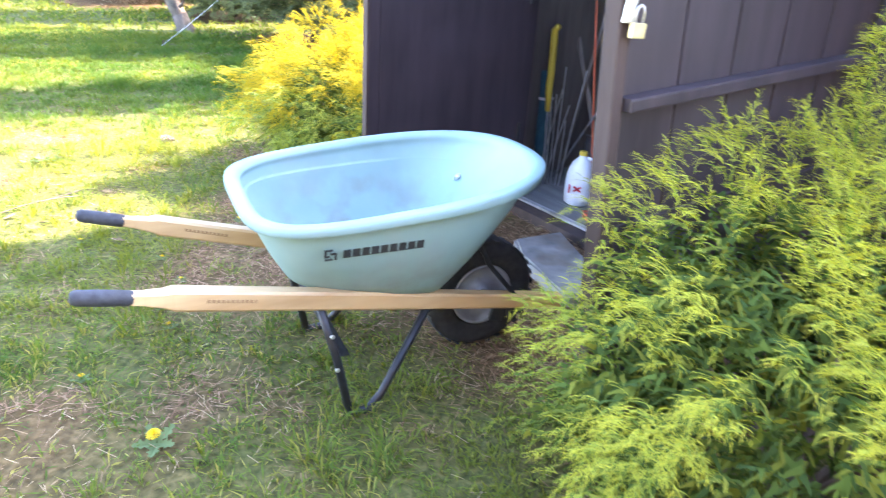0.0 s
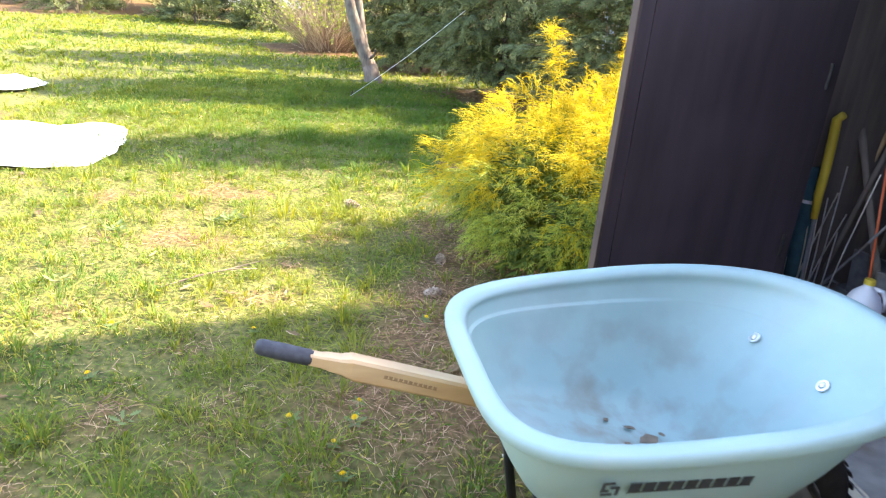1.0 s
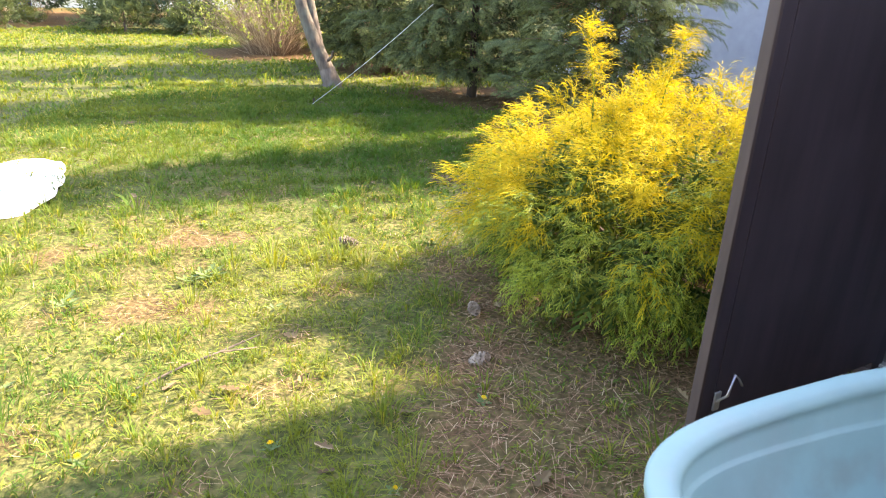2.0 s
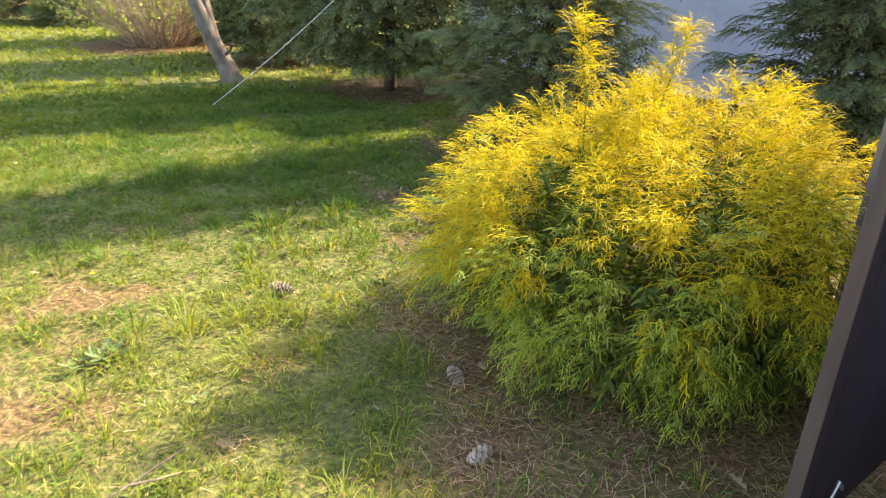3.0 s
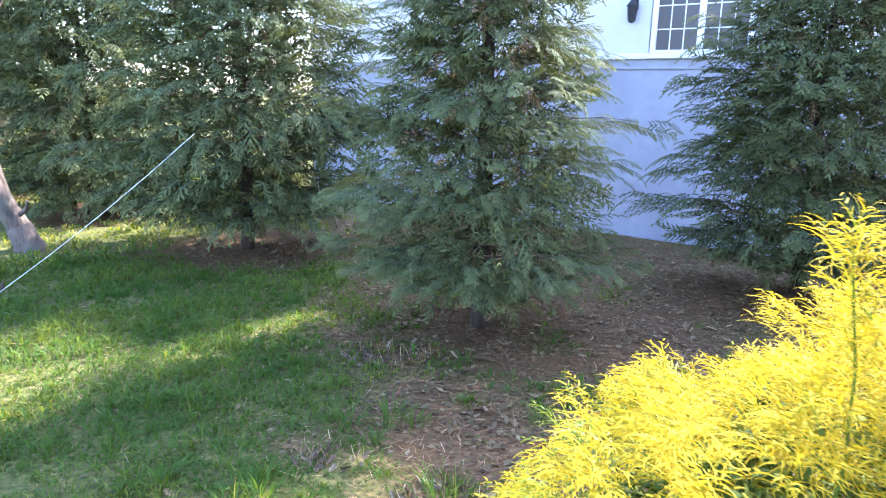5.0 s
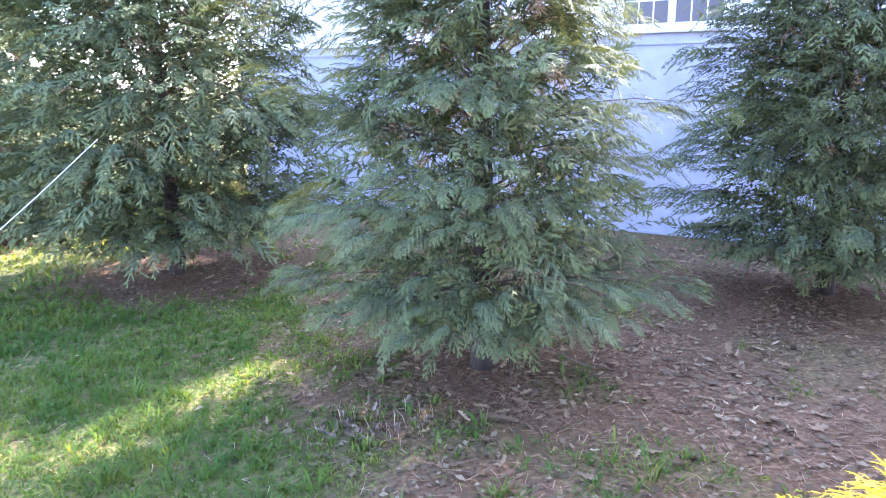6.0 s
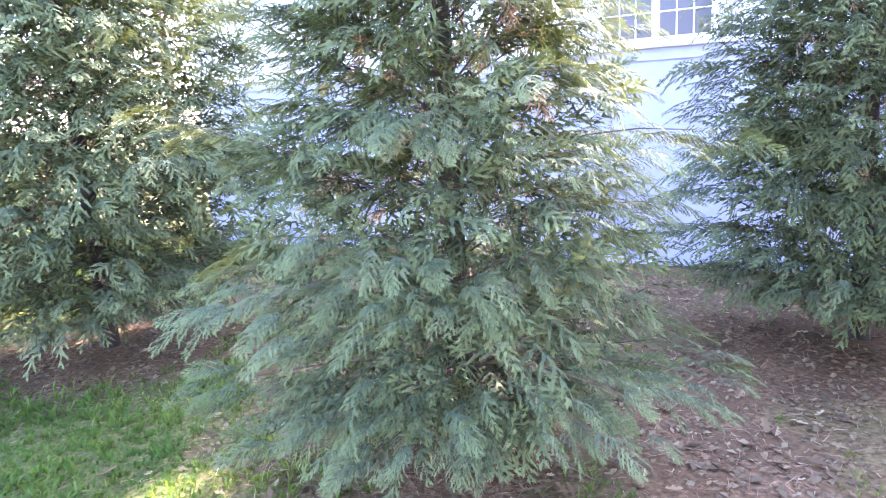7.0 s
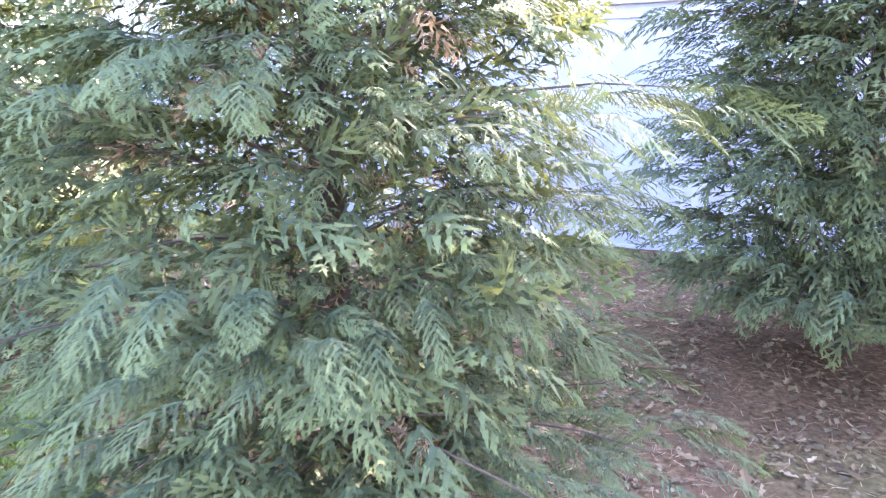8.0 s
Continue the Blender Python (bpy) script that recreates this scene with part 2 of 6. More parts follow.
def tube(points, radii, sides=8, bm=None, caps=True):
    """A tube along points, with a radius at each."""
    bm = bm or bmesh.new()
    pts = [Vector(p) for p in points]
    if not hasattr(radii, "__len__"):
        radii = [radii] * len(pts)
    rings = []
    ref = Vector((0.13, 0.27, 0.95))
    for i, p in enumerate(pts):
        d = (pts[min(i + 1, len(pts) - 1)] - pts[max(i - 1, 0)]).normalized()
        if abs(d.dot(ref)) > 0.95:
            ref = Vector((0.97, 0.2, 0.1))
        a = d.cross(ref).normalized()
        b = d.cross(a).normalized()
        rings.append([bm.verts.new(p + radii[i] * (math.cos(t) * a + math.sin(t) * b)) for t in (2 * math.pi * k / sides for k in range(sides))])
    for r0, r1 in zip(rings, rings[1:]):
        for k in range(sides):
            bm.faces.new((r0[k], r0[(k + 1) % sides], r1[(k + 1) % sides], r1[k]))
    if caps:
        bm.faces.new(rings[0][::-1])
        bm.faces.new(rings[-1])
    return bm


def lathe(profile, steps=24, bm=None, m=None):
    """Turns (radius, height) pairs round z."""
    bm = bm or bmesh.new()
    m = m or Matrix()
    rings = [[bm.verts.new(m @ Vector((r * math.cos(t), r * math.sin(t), z))) for t in (2 * math.pi * k / steps for k in range(steps))] for r, z in profile]
    for r0, r1 in zip(rings, rings[1:]):
        for k in range(steps):
            bm.faces.new((r0[k], r0[(k + 1) % steps], r1[(k + 1) % steps], r1[k]))
    if profile[0][0] > 0:
        bm.faces.new(rings[0][::-1])
    if profile[-1][0] > 0:
        bm.faces.new(rings[-1])
    bmesh.ops.remove_doubles(bm, verts=bm.verts, dist=1e-6)
    return bm


def frames(xdir, updir):
    """Rotation matrices (n, 3, 3), whose rows are the local x, y and z axes."""
    x = xdir / np.linalg.norm(xdir, axis=1, keepdims=True)
    y = np.cross(updir, x)
    y /= np.linalg.norm(y, axis=1, keepdims=True) + 1e-9
    return np.stack([x, y, np.cross(x, y)], axis=1)


def scatter(templates, pos, rot, scale):
    """Joins transformed copies of templates (verts, quads, along) into one set of arrays."""
    vs, fs, al, base = [], [], [], 0
    pick = rng.integers(0, len(templates), len(pos))
    for k, (tv, tf, ta) in enumerate(templates):
        i = np.nonzero(pick == k)[0]
        if not len(i):
            continue
        v = np.einsum('vj,njk->nvk', tv, rot[i]) * scale[i, None, None] + pos[i, None, :]
        f = tf[None] + (np.arange(len(i)) * len(tv))[:, None, None] + base
        vs.append(v.reshape(-1, 3)); fs.append(f.reshape(-1, tf.shape[1])); al.append(np.tile(ta, len(i)))
        base += len(i) * len(tv)
    return np.concatenate(vs), np.concatenate(fs), np.concatenate(al)


def unit(n):
    v = rng.normal(size=(n, 3))
    return v / np.linalg.norm(v, axis=1, keepdims=True)


# ---- ground ----
def smooth(a, b, x):
    t = np.clip((x - a) / (b - a), 0, 1)
    return t * t * (3 - 2 * t)


_waves = rng.uniform(-1, 1, (14, 4))


def wobble(x, y, scale):
    """Cheap smooth noise in about -1..1."""
    s = 0
    for a, b, c, d in _waves:
        s = s + np.sin((a * x + b * y) * 6.0 * scale + 9 * c) * (0.6 + 0.4 * d)
    return s / 4.0


def level(x, y):
    """Height of the ground: flat lawn, falling a little towards the house."""
    q = 0.77 * x + 0.64 * y
    return -0.32 * smooth(5.6, 8.6, q) * smooth(-3.5, -1.0, x) + 0.012 * wobble(x, y, 0.35)


TREES = [(-0.30, 6.86), (2.17, 7.1), (-1.6, 9.18), (-3.2, 11.2)]


def bare(x, y):
    """How far the grass gives way to straw and fallen leaves, 0 to 1."""
    n = 0.32 * wobble(x, y, 0.55) + 0.22 * wobble(x + 7, y - 3, 1.6)
    fine = wobble(x - 3, y + 5, 3.3)
    edge = -1.24 + 0.75 * np.clip(y - 5.9, 0, 3)
    litter = smooth(-0.10, 0.16, x - edge + 0.5 * n + 0.1 * fine) * smooth(4.6, 5.2, y + n) * (1 - 0.55 * smooth(0.0, 0.45, wobble(x + 4, y + 1, 1.1)))
    straw = smooth(-1.5, -0.95, x + 0.9 * n + 0.15 * fine) * smooth(1.9, 2.6, y + 0.5 * n) * (0.74 + 0.26 * fine)
    near = (1 - smooth(4.5, 6.0, x + n)) * (1 - smooth(12.0, 13.5, y + n))
    d = np.clip(0.08 + 0.75 * smooth(0.05, 0.45, n + 0.3 * fine), 0, 1) * (1 - 0.75 * smooth(5.0, 6.2, y))
    d = np.maximum(d, np.maximum(litter, straw) * near)
    for k, (tx, ty) in enumerate(TREES):
        d = np.maximum(d, 1 - smooth(0.55 if k else 0.3, 1.05 if k else 0.75, np.hypot(x - tx, y - ty) + 0.3 * n))
    d = np.maximum(d, 1 - smooth(1.0, 1.45, np.hypot(x + 5.26, (y - 12.4) * 1.2) + 0.3 * n))
    d = np.maximum(d, smooth(0.0, 0.8, y + n - np.maximum(12.5, np.minimum(13.8 + 1.65 * (x + 11.6), 18.0))) * (1 - smooth(21.0, 22.0, y + n)) * (1 - smooth(-5.5, -4.5, x)) * smooth(-22, -20, x))
    d = np.maximum(d, 1 - smooth(0.55, 1.0, np.hypot(x - 0.5, y - 2.7) + 0.35 * n + 0.12 * fine))
    worn = 0.55 * smooth(-0.05, 0.35, n + 0.3 * fine) * (1 - smooth(1.0, 1.9, np.hypot((x + 0.9) / 1.4, (y - 2.9) / 1.5)))
    return np.clip(np.maximum(d, worn), 0, 1)


def build_ground():
    def axis(lo, hi, step, far):
        near = np.arange(lo, hi, step)
        out = [hi + step * (1.35 ** k - 1) / 0.35 for k in range(1, 60)]
        out = [o for o in out if o < far] + [far]
        back = [lo - step * (1.35 ** k - 1) / 0.35 for k in range(1, 60)]
        back = [o for o in back if o > -far] + [-far]
        return np.array(back[::-1] + list(near) + out)
    xs, ys = axis(-6, 4, 0.09, 900), axis(0, 13, 0.09, 900)
    X, Y = np.meshgrid(xs, ys)
    Z = level(X, Y)
    near = (np.abs(X) < 14) & (np.abs(Y) < 20)
    Z = np.where(near, Z + 0.006 * wobble(X, Y, 4.0), Z)
    n, m = X.shape
    idx = np.arange(n * m).reshape(n, m)
    f = np.stack([idx[:-1, :-1], idx[:-1, 1:], idx[1:, 1:], idx[1:, :-1]], -1).reshape(-1, 4)
    m_ground, nt, b = material("turf_and_soil", 0.9)
    at = nt.nodes.new("ShaderNodeAttribute")
    at.attribute_name = "along"
    g1, g2 = tex_noise(nt, 3.0, 6), tex_noise(nt, 40, 6)
    turf = ramp(nt, [(0.3, (0.045, 0.055, 0.016)), (0.5, (0.10, 0.108, 0.032)), (0.72, (0.18, 0.155, 0.05))], g2)
    soil = ramp(nt, [(0.25, (0.052, 0.031, 0.015)), (0.5, (0.135, 0.080, 0.038)), (0.75, (0.265, 0.168, 0.082))], g2)
    soil = mixed(nt, ramp(nt, [(0.4, (0, 0, 0)), (0.7, (1, 1, 1))], g1), soil, (0.108, 0.064, 0.030))
    nt.links.new(mixed(nt, at.outputs["Fac"], turf, soil), b.inputs["Base Color"])
    bump(nt, b, g2, 0.9, 0.02)
    b.inputs["Specular IOR Level"].default_value = 0.08
    me = np_mesh("ground", np.stack([X, Y, Z], -1).reshape(-1, 3), f, m_ground, bare(X, Y).ravel())
    return tagged(part("ground", me, m_ground, smooth=True), "lawn soil with thin turf, straw and leaf mould", "ground", kind="structure")


build_ground()


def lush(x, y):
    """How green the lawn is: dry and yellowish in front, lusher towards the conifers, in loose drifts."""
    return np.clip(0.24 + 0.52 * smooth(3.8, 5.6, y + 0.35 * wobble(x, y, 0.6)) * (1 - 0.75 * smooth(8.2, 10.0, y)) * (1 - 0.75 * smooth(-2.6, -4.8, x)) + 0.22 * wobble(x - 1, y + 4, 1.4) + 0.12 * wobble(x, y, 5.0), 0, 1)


def tufts(n, per, x0, x1, y0, y1, height, keep, spread=0.022):
    """Tufts of grass: blades as bent kites that lean outwards from each tuft's middle."""
    x, y = rng.uniform(x0, x1, n), rng.uniform(y0, y1, n)
    ok = rng.uniform(size=n) < keep(x, y)
    x, y = x[ok], y[ok]
    n = len(x)
    big = (1 + 0.4 * wobble(x, y, 1.3)) * rng.uniform(0.6, 1.4, n) * np.where(rng.uniform(size=n) < 0.05, 1.9, 1.0) * (1 + 0.35 * wobble(x + 2, y - 8, 4.0))
    x, y, big = np.repeat(x, per), np.repeat(y, per), np.repeat(big, per)
    n = len(x)
    a, out = rng.uniform(0, 2 * np.pi, n), rng.uniform(0, 1, n)
    h = height * big * rng.uniform(0.5, 1.15, n)
    dx, dy = np.cos(a), np.sin(a)
    l = h * (0.25 + 0.9 * out)
    w = rng.uniform(0.0014, 0.0033, n)
    w = w * (1 + 0.16 * np.clip(y - 3.8, 0, 5))
    x, y = x + dx * out * spread, y + dy * out * spread
    P = np.stack([x, y, level(x, y) - 0.003], -1)
    b = a + np.pi / 2 + rng.uniform(-0.9, 0.9, n)
    W = np.stack([np.cos(b) * w, np.sin(b) * w, 0 * w], -1)
    mid = P + np.stack([dx * l * 0.35, dy * l * 0.35, h * 0.55], -1)
    tip = P + np.stack([dx * l, dy * l, h * (0.95 - 0.45 * out)], -1)
    V = np.stack([P, mid + W, tip, mid - W], 1).reshape(-1, 3)
    return V, np.arange(4 * n).reshape(-1, 4)


def build_grass():
    V, F = tufts(54000, 7, -5.2, 1.0, 0.9, 9.0, 0.044, lambda x, y: (1 - bare(x, y)) ** 1.3 * np.maximum(0.22 + 0.78 * smooth(-0.3, 0.35, wobble(x + 5, y, 4.5)), smooth(5.2, 6.2, y)) * np.clip(1.2 - 0.06 * np.hypot(x + 1.2, y - 3), 0.35, 1))
    V2, F2 = tufts(520, 44, -4.5, 0.0, 1.2, 6.5, 0.074, lambda x, y: (1 - 0.6 * bare(x, y)) * (0.35 + 0.65 * smooth(-0.2, 0.3, wobble(x + 9, y - 4, 1.2))), 0.07)
    V, F = np.concatenate([V, V2]), np.concatenate([F, F2 + len(V)])
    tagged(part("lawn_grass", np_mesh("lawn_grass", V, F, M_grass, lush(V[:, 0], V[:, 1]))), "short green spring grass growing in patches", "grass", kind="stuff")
    V, F = tufts(15000, 5, -13, -0.5, 6.0, 15.5, 0.055, lambda x, y: (1 - bare(x, y)) * np.where((x > -5.2) & (y < 9.0), 0.0, 1.0), 0.05)
    V2, F2 = tufts(4500, 4, -9.5, 6.5, -3.5, 6.0, 0.055, lambda x, y: (1 - bare(x, y)) * np.where((x > -5.2) & (x < 1.0) & (y > 0.9), 0.0, 1.0), 0.06)
    V, F = np.concatenate([V, V2]), np.concatenate([F, F2 + len(V)])
    V = V.reshape(-1, 4, 3)
    c = V[:, 1] - V[:, 3]
    V[:, 1] += c * 0.5
    V[:, 3] -= c * 0.5
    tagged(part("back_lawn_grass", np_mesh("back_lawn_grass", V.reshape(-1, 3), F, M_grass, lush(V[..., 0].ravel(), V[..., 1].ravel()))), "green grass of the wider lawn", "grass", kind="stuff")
    # a low mat of short green blades lying between the tufts
    n = 75000
    x, y = rng.uniform(-4.6, 0.4, n), rng.uniform(0.9, 6.2, n)
    ok = rng.uniform(size=n) < (1 - 0.85 * bare(x, y)) * np.clip(1.25 - 0.16 * np.hypot(x + 1.2, y - 2.6), 0.3, 1)
    x, y = x[ok], y[ok]
    n = len(x)
    a, l, w = rng.uniform(0, 2 * np.pi, n), rng.uniform(0.008, 0.022, n), rng.uniform(0.0012, 0.0026, n)
    P = np.stack([x, y, level(x, y) + rng.uniform(0.004, 0.016, n)], -1)
    D = np.stack([np.cos(a) * l, np.sin(a) * l, rng.uniform(-0.1, 0.55, n) * l], -1)
    W = np.stack([-np.sin(a) * w, np.cos(a) * w, rng.normal(0, 0.4, n) * w], -1)
    V = np.stack([P - D, P + W, P + D, P - W], 1).reshape(-1, 3)
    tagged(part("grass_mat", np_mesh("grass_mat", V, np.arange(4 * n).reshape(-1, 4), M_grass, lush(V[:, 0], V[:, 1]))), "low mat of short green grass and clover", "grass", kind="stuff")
    # dry stalks lying among the grass
    n = 70000
    x, y = rng.uniform(-4.5, 2.4, n), rng.uniform(0.9, 8.6, n)
    ok = rng.uniform(size=n) < (0.11 + 0.60 * bare(x, y)) * (1 - 0.85 * smooth(-1.4, -0.9, x) * smooth(4.7, 5.3, y))
    x, y = x[ok], y[ok]
    n = len(x)
    a, l, w = rng.uniform(0, 2 * np.pi, n), rng.uniform(0.010, 0.032, n), rng.uniform(0.0005, 0.0011, n)
    P = np.stack([x, y, level(x, y) + rng.uniform(0.004, 0.02, n)], -1)
    D = np.stack([np.cos(a) * l, np.sin(a) * l, rng.normal(0, 0.12, n) * l], -1)
    W = np.stack([-np.sin(a) * w, np.cos(a) * w, 0 * w], -1)
    V = np.stack([P - D - W, P - D + W, P + D + W, P + D - W], 1).reshape(-1, 3)
    tagged(part("dry_straw", np_mesh("dry_straw", V, np.arange(4 * n).reshape(-1, 4), M_straw)), "dry tan grass stalks and fallen pine needles", "straw", kind="stuff")


build_grass()


def build_needles():
    """Reddish needles matted on the bare ground between the shrub, the shed door and the wheelbarrow."""
    n = 88000
    x, y = rng.uniform(-1.9, 1.9, n), rng.uniform(1.7, 8.2, n)
    ok = rng.uniform(size=n) < bare(x, y) ** 1.3 * (1 - 0.85 * smooth(4.6, 5.2, y))
    x, y = x[ok], y[ok]
    n = len(x)
    a, l, w = rng.uniform(0, 2 * np.pi, n), rng.uniform(0.010, 0.036, n), rng.uniform(0.0006, 0.0011, n)
    P = np.stack([x, y, level(x, y) + rng.uniform(0.004, 0.018, n)], -1)
    D = np.stack([np.cos(a) * l, np.sin(a) * l, rng.normal(0, 0.12, n) * l], -1)
    W = np.stack([-np.sin(a) * w, np.cos(a) * w, 0 * w], -1)
    V = np.stack([P - D - W, P - D + W, P + D + W, P + D - W], 1).reshape(-1, 3)
    m = leaf_material("pine_needles", [(0.0, (0.16, 0.075, 0.04)), (0.6, (0.31, 0.17, 0.095)), (1.0, (0.46, 0.30, 0.18))], 0.8, 0.2)
    tagged(part("pine_needles", np_mesh("pine_needles", V, np.arange(4 * n).reshape(-1, 4), m)), "reddish brown pine needles matted on bare soil", "needles", kind="stuff")


build_needles()


def leaf_template(length=0.09, lobes=5):
    """A curled, lobed dry leaf along x, as quads from the midrib to the edge."""
    n = lobes * 2
    v, f = [], []
    for side in (1, -1):
        base = len(v)
        for i in range(n + 1):
            t = i / n
            wid = length * 0.30 * math.sin(math.pi * min(1, t * 0.96 + 0.04)) ** 0.7 * (1.0 if i % 2 else 0.45)
            curl = 0.25 * length * (t - 0.5) ** 2
            v.append((length * t, 0, curl))
            v.append((length * (t + (0.03 if i % 2 else 0)), side * wid, curl + 0.35 * wid))
        for i in range(n):
            a = base + 2 * i
            f.append((a, a + 1, a + 3, a + 2))
    return np.array(v), np.array(f), np.zeros(len(v))


def small_leaf(length):
    """A plain folded leaf for what stands far off."""
    v = np.array([(0, 0, 0), (0.5, 0.3, 0.06), (1, 0, -0.05), (0.5, -0.3, 0.06)]) * length
    return v, np.array([[0, 1, 2, 3]]), np.zeros(4)


def scatter_leaves():
    t = [leaf_template(0.065, 3), leaf_template(0.085, 3), leaf_template(0.05, 2), leaf_template(0.07, 4)]
    n = 17000
    x, y = rng.uniform(-4.5, 4.0, n), rng.uniform(1.5, 10.5, n)
    x[:900], y[:900] = rng.uniform(-7.0, -3.6, 900), rng.uniform(11.2, 13.8, 900)
    zone = np.maximum(smooth(-1.1, -0.5, x) * smooth(5.0, 6.0, y), np.where(y > 11, bare(x, y), 0))
    ok = rng.uniform(size=n) < 0.02 + 0.05 * bare(x, y) + 0.85 * zone * (0.35 + 0.65 * smooth(-0.1, 0.35, wobble(x - 2, y + 9, 1.9)))
    x, y = x[ok], y[ok]
    n = len(x)
    pos = np.stack([x, y, level(x, y) + rng.uniform(0.006, 0.022, n)], -1)
    a = rng.uniform(0, 2 * np.pi, n)
    rot = frames(np.stack([np.cos(a), np.sin(a), rng.normal(0, 0.2, n)], -1), np.array([0, 0, 1.0]) + 0.35 * unit(n))
    v, f, al = scatter(t, pos, rot, rng.uniform(0.4, 0.95, n))
    tagged(part("fallen_leaves", np_mesh("fallen_leaves", v, f, M_litter)), "dry brown lobed leaves fallen on the ground", "leaves", kind="stuff")


scatter_leaves()


def scatter_crumbs():
    """Broken bits of old leaves, thick on the mulch under the conifers."""
    n = 26000
    x, y = rng.uniform(-2.2, 3.4, n), rng.uniform(4.3, 9.5, n)
    keep = bare(x, y) * smooth(4.4, 5.2, y) * (0.4 + 0.6 * smooth(-0.3, 0.4, wobble(x + 6, y - 2, 1.7)))
    ok = rng.uniform(size=n) < keep
    x, y = x[ok], y[ok]
    n = len(x)
    pos = np.stack([x, y, level(x, y) + rng.uniform(0.004, 0.014, n)], -1)
    a = rng.uniform(0, 2 * np.pi, n)
    rot = frames(np.stack([np.cos(a), np.sin(a), rng.normal(0, 0.25, n)], -1), np.array([0, 0, 1.0]) + 0.45 * unit(n))
    v, f, al = scatter([small_leaf(0.030), small_leaf(0.045)], pos, rot, rng.uniform(0.5, 1.1, n))
    m = leaf_material("leaf_crumbs", [(0.0, (0.080, 0.056, 0.026)), (0.7, (0.145, 0.104, 0.050)), (1.0, (0.25, 0.19, 0.10))], 0.9, 0.15)
    tagged(part("leaf_crumbs", np_mesh("leaf_crumbs", v, f, m)), "broken brown leaf bits matted under the cypresses", "leaves", kind="stuff")


scatter_crumbs()


# ---- conifers ----
def frond(pairs, subs, droop=0.25, seed=0, width=0.014, web=1.0, tooth=0.085):
    """A flat lacy spray of scale leaves, 1 long along x: an axis, side shoots that hang a little, and short teeth on those."""
    r = np.random.default_rng(seed)
    v, f, al = [], [], []

    def sliver(p, d, length, w, t0, t1):
        d = d / np.linalg.norm(d)
        s = np.array([-d[1], d[0], 0.25 * r.normal()])
        k = len(v)
        v.extend([p - s * w, p + s * w, p + d * length])
        al.extend([t0, t0, t1])
        f.append((k, k + 1, k + 2))

    def spine(t):
        return np.array([t, 0.05 * math.sin(2.5 * t + seed), 0.10 * math.sin(math.pi * t) - droop * t * t])
    for t in (0.0, 0.33, 0.66):
        a, c = spine(t), spine(t + 0.36)
        sliver(a, c - a, np.linalg.norm(c - a), width * 0.9, 0.2 + 0.4 * t, 0.4 + 0.5 * t)
    for i in range(pairs):
        t = 0.06 + 0.90 * i / max(1, pairs - 1)
        for side in (1, -1):
            tt = min(0.98, t + r.uniform(-0.03, 0.03))
            ang = side * radians(r.uniform(38, 58) * (1 - 0.4 * tt))
            length = (0.36 * math.sin(math.pi * (0.16 + 0.80 * tt)) ** 0.8 + 0.06) * r.uniform(0.7, 1.12)
            p = spine(tt)
            d = np.array([math.cos(ang), math.sin(ang), -0.15 - 1.2 * droop * tt + r.uniform(-0.12, 0.12)])
            d /= np.linalg.norm(d)
            q = p + d * length * 0.5
            e = d + np.array([0.15, 0, -0.35])
            e /= np.linalg.norm(e)
            sliver(p, d, length * 0.62, width * web, tt * 0.6, min(1, tt * 0.6 + 0.25))
            sliver(q, e, length * 0.55, width * web * 0.9, tt * 0.6 + 0.15, min(1, tt * 0.6 + 0.4))
            for j in range(subs):
                u = 0.14 + 0.78 * (j + 0.5) / subs
                w = d if u < 0.5 else e
                b = p + d * length * u if u < 0.5 else q + e * length * (u - 0.5)
                a2 = math.atan2(w[1], w[0]) + (1 if j % 2 else -1) * radians(r.uniform(28, 44))
                d2 = np.array([math.cos(a2), math.sin(a2), w[2] - 0.25])
                sliver(b, d2, tooth * (1.15 - 0.5 * u) * r.uniform(0.7, 1.2), width * 0.85, tt * 0.6 + 0.25 * u, min(1, tt * 0.6 + 0.45))
    return np.array(v), np.array(f), np.array(al)


FRONDS_FINE = [frond(10, 6, 0.15, 1, 0.014, 1.5, 0.095), frond(11, 6, 0.28, 2, 0.013, 1.5, 0.09), frond(10, 6, 0.06, 3, 0.014, 1.5, 0.095), frond(9, 6, 0.40, 7, 0.014, 1.5, 0.10)]
FRONDS_MID = [frond(6, 3, 0.12, 8, 0.024, 1.8, 0.12), frond(6, 3, 0.3, 9, 0.024, 1.8, 0.12), frond(6, 3, 0.45, 10, 0.025, 1.7, 0.12)]
FRONDS_PLAIN = [frond(5, 2, 0.12, 4, 0.028, 1.7, 0.13), frond(5, 2, 0.3, 5, 0.028, 1.7, 0.13), frond(5, 2, 0.05, 6, 0.028, 1.7, 0.13)]
FRONDS_CORE = [frond(5, 0, 0.2, 31, 0.050, 1.0), frond(5, 0, 0.4, 32, 0.052, 1.0), frond(5, 0, 0.1, 33, 0.050, 1.0)]


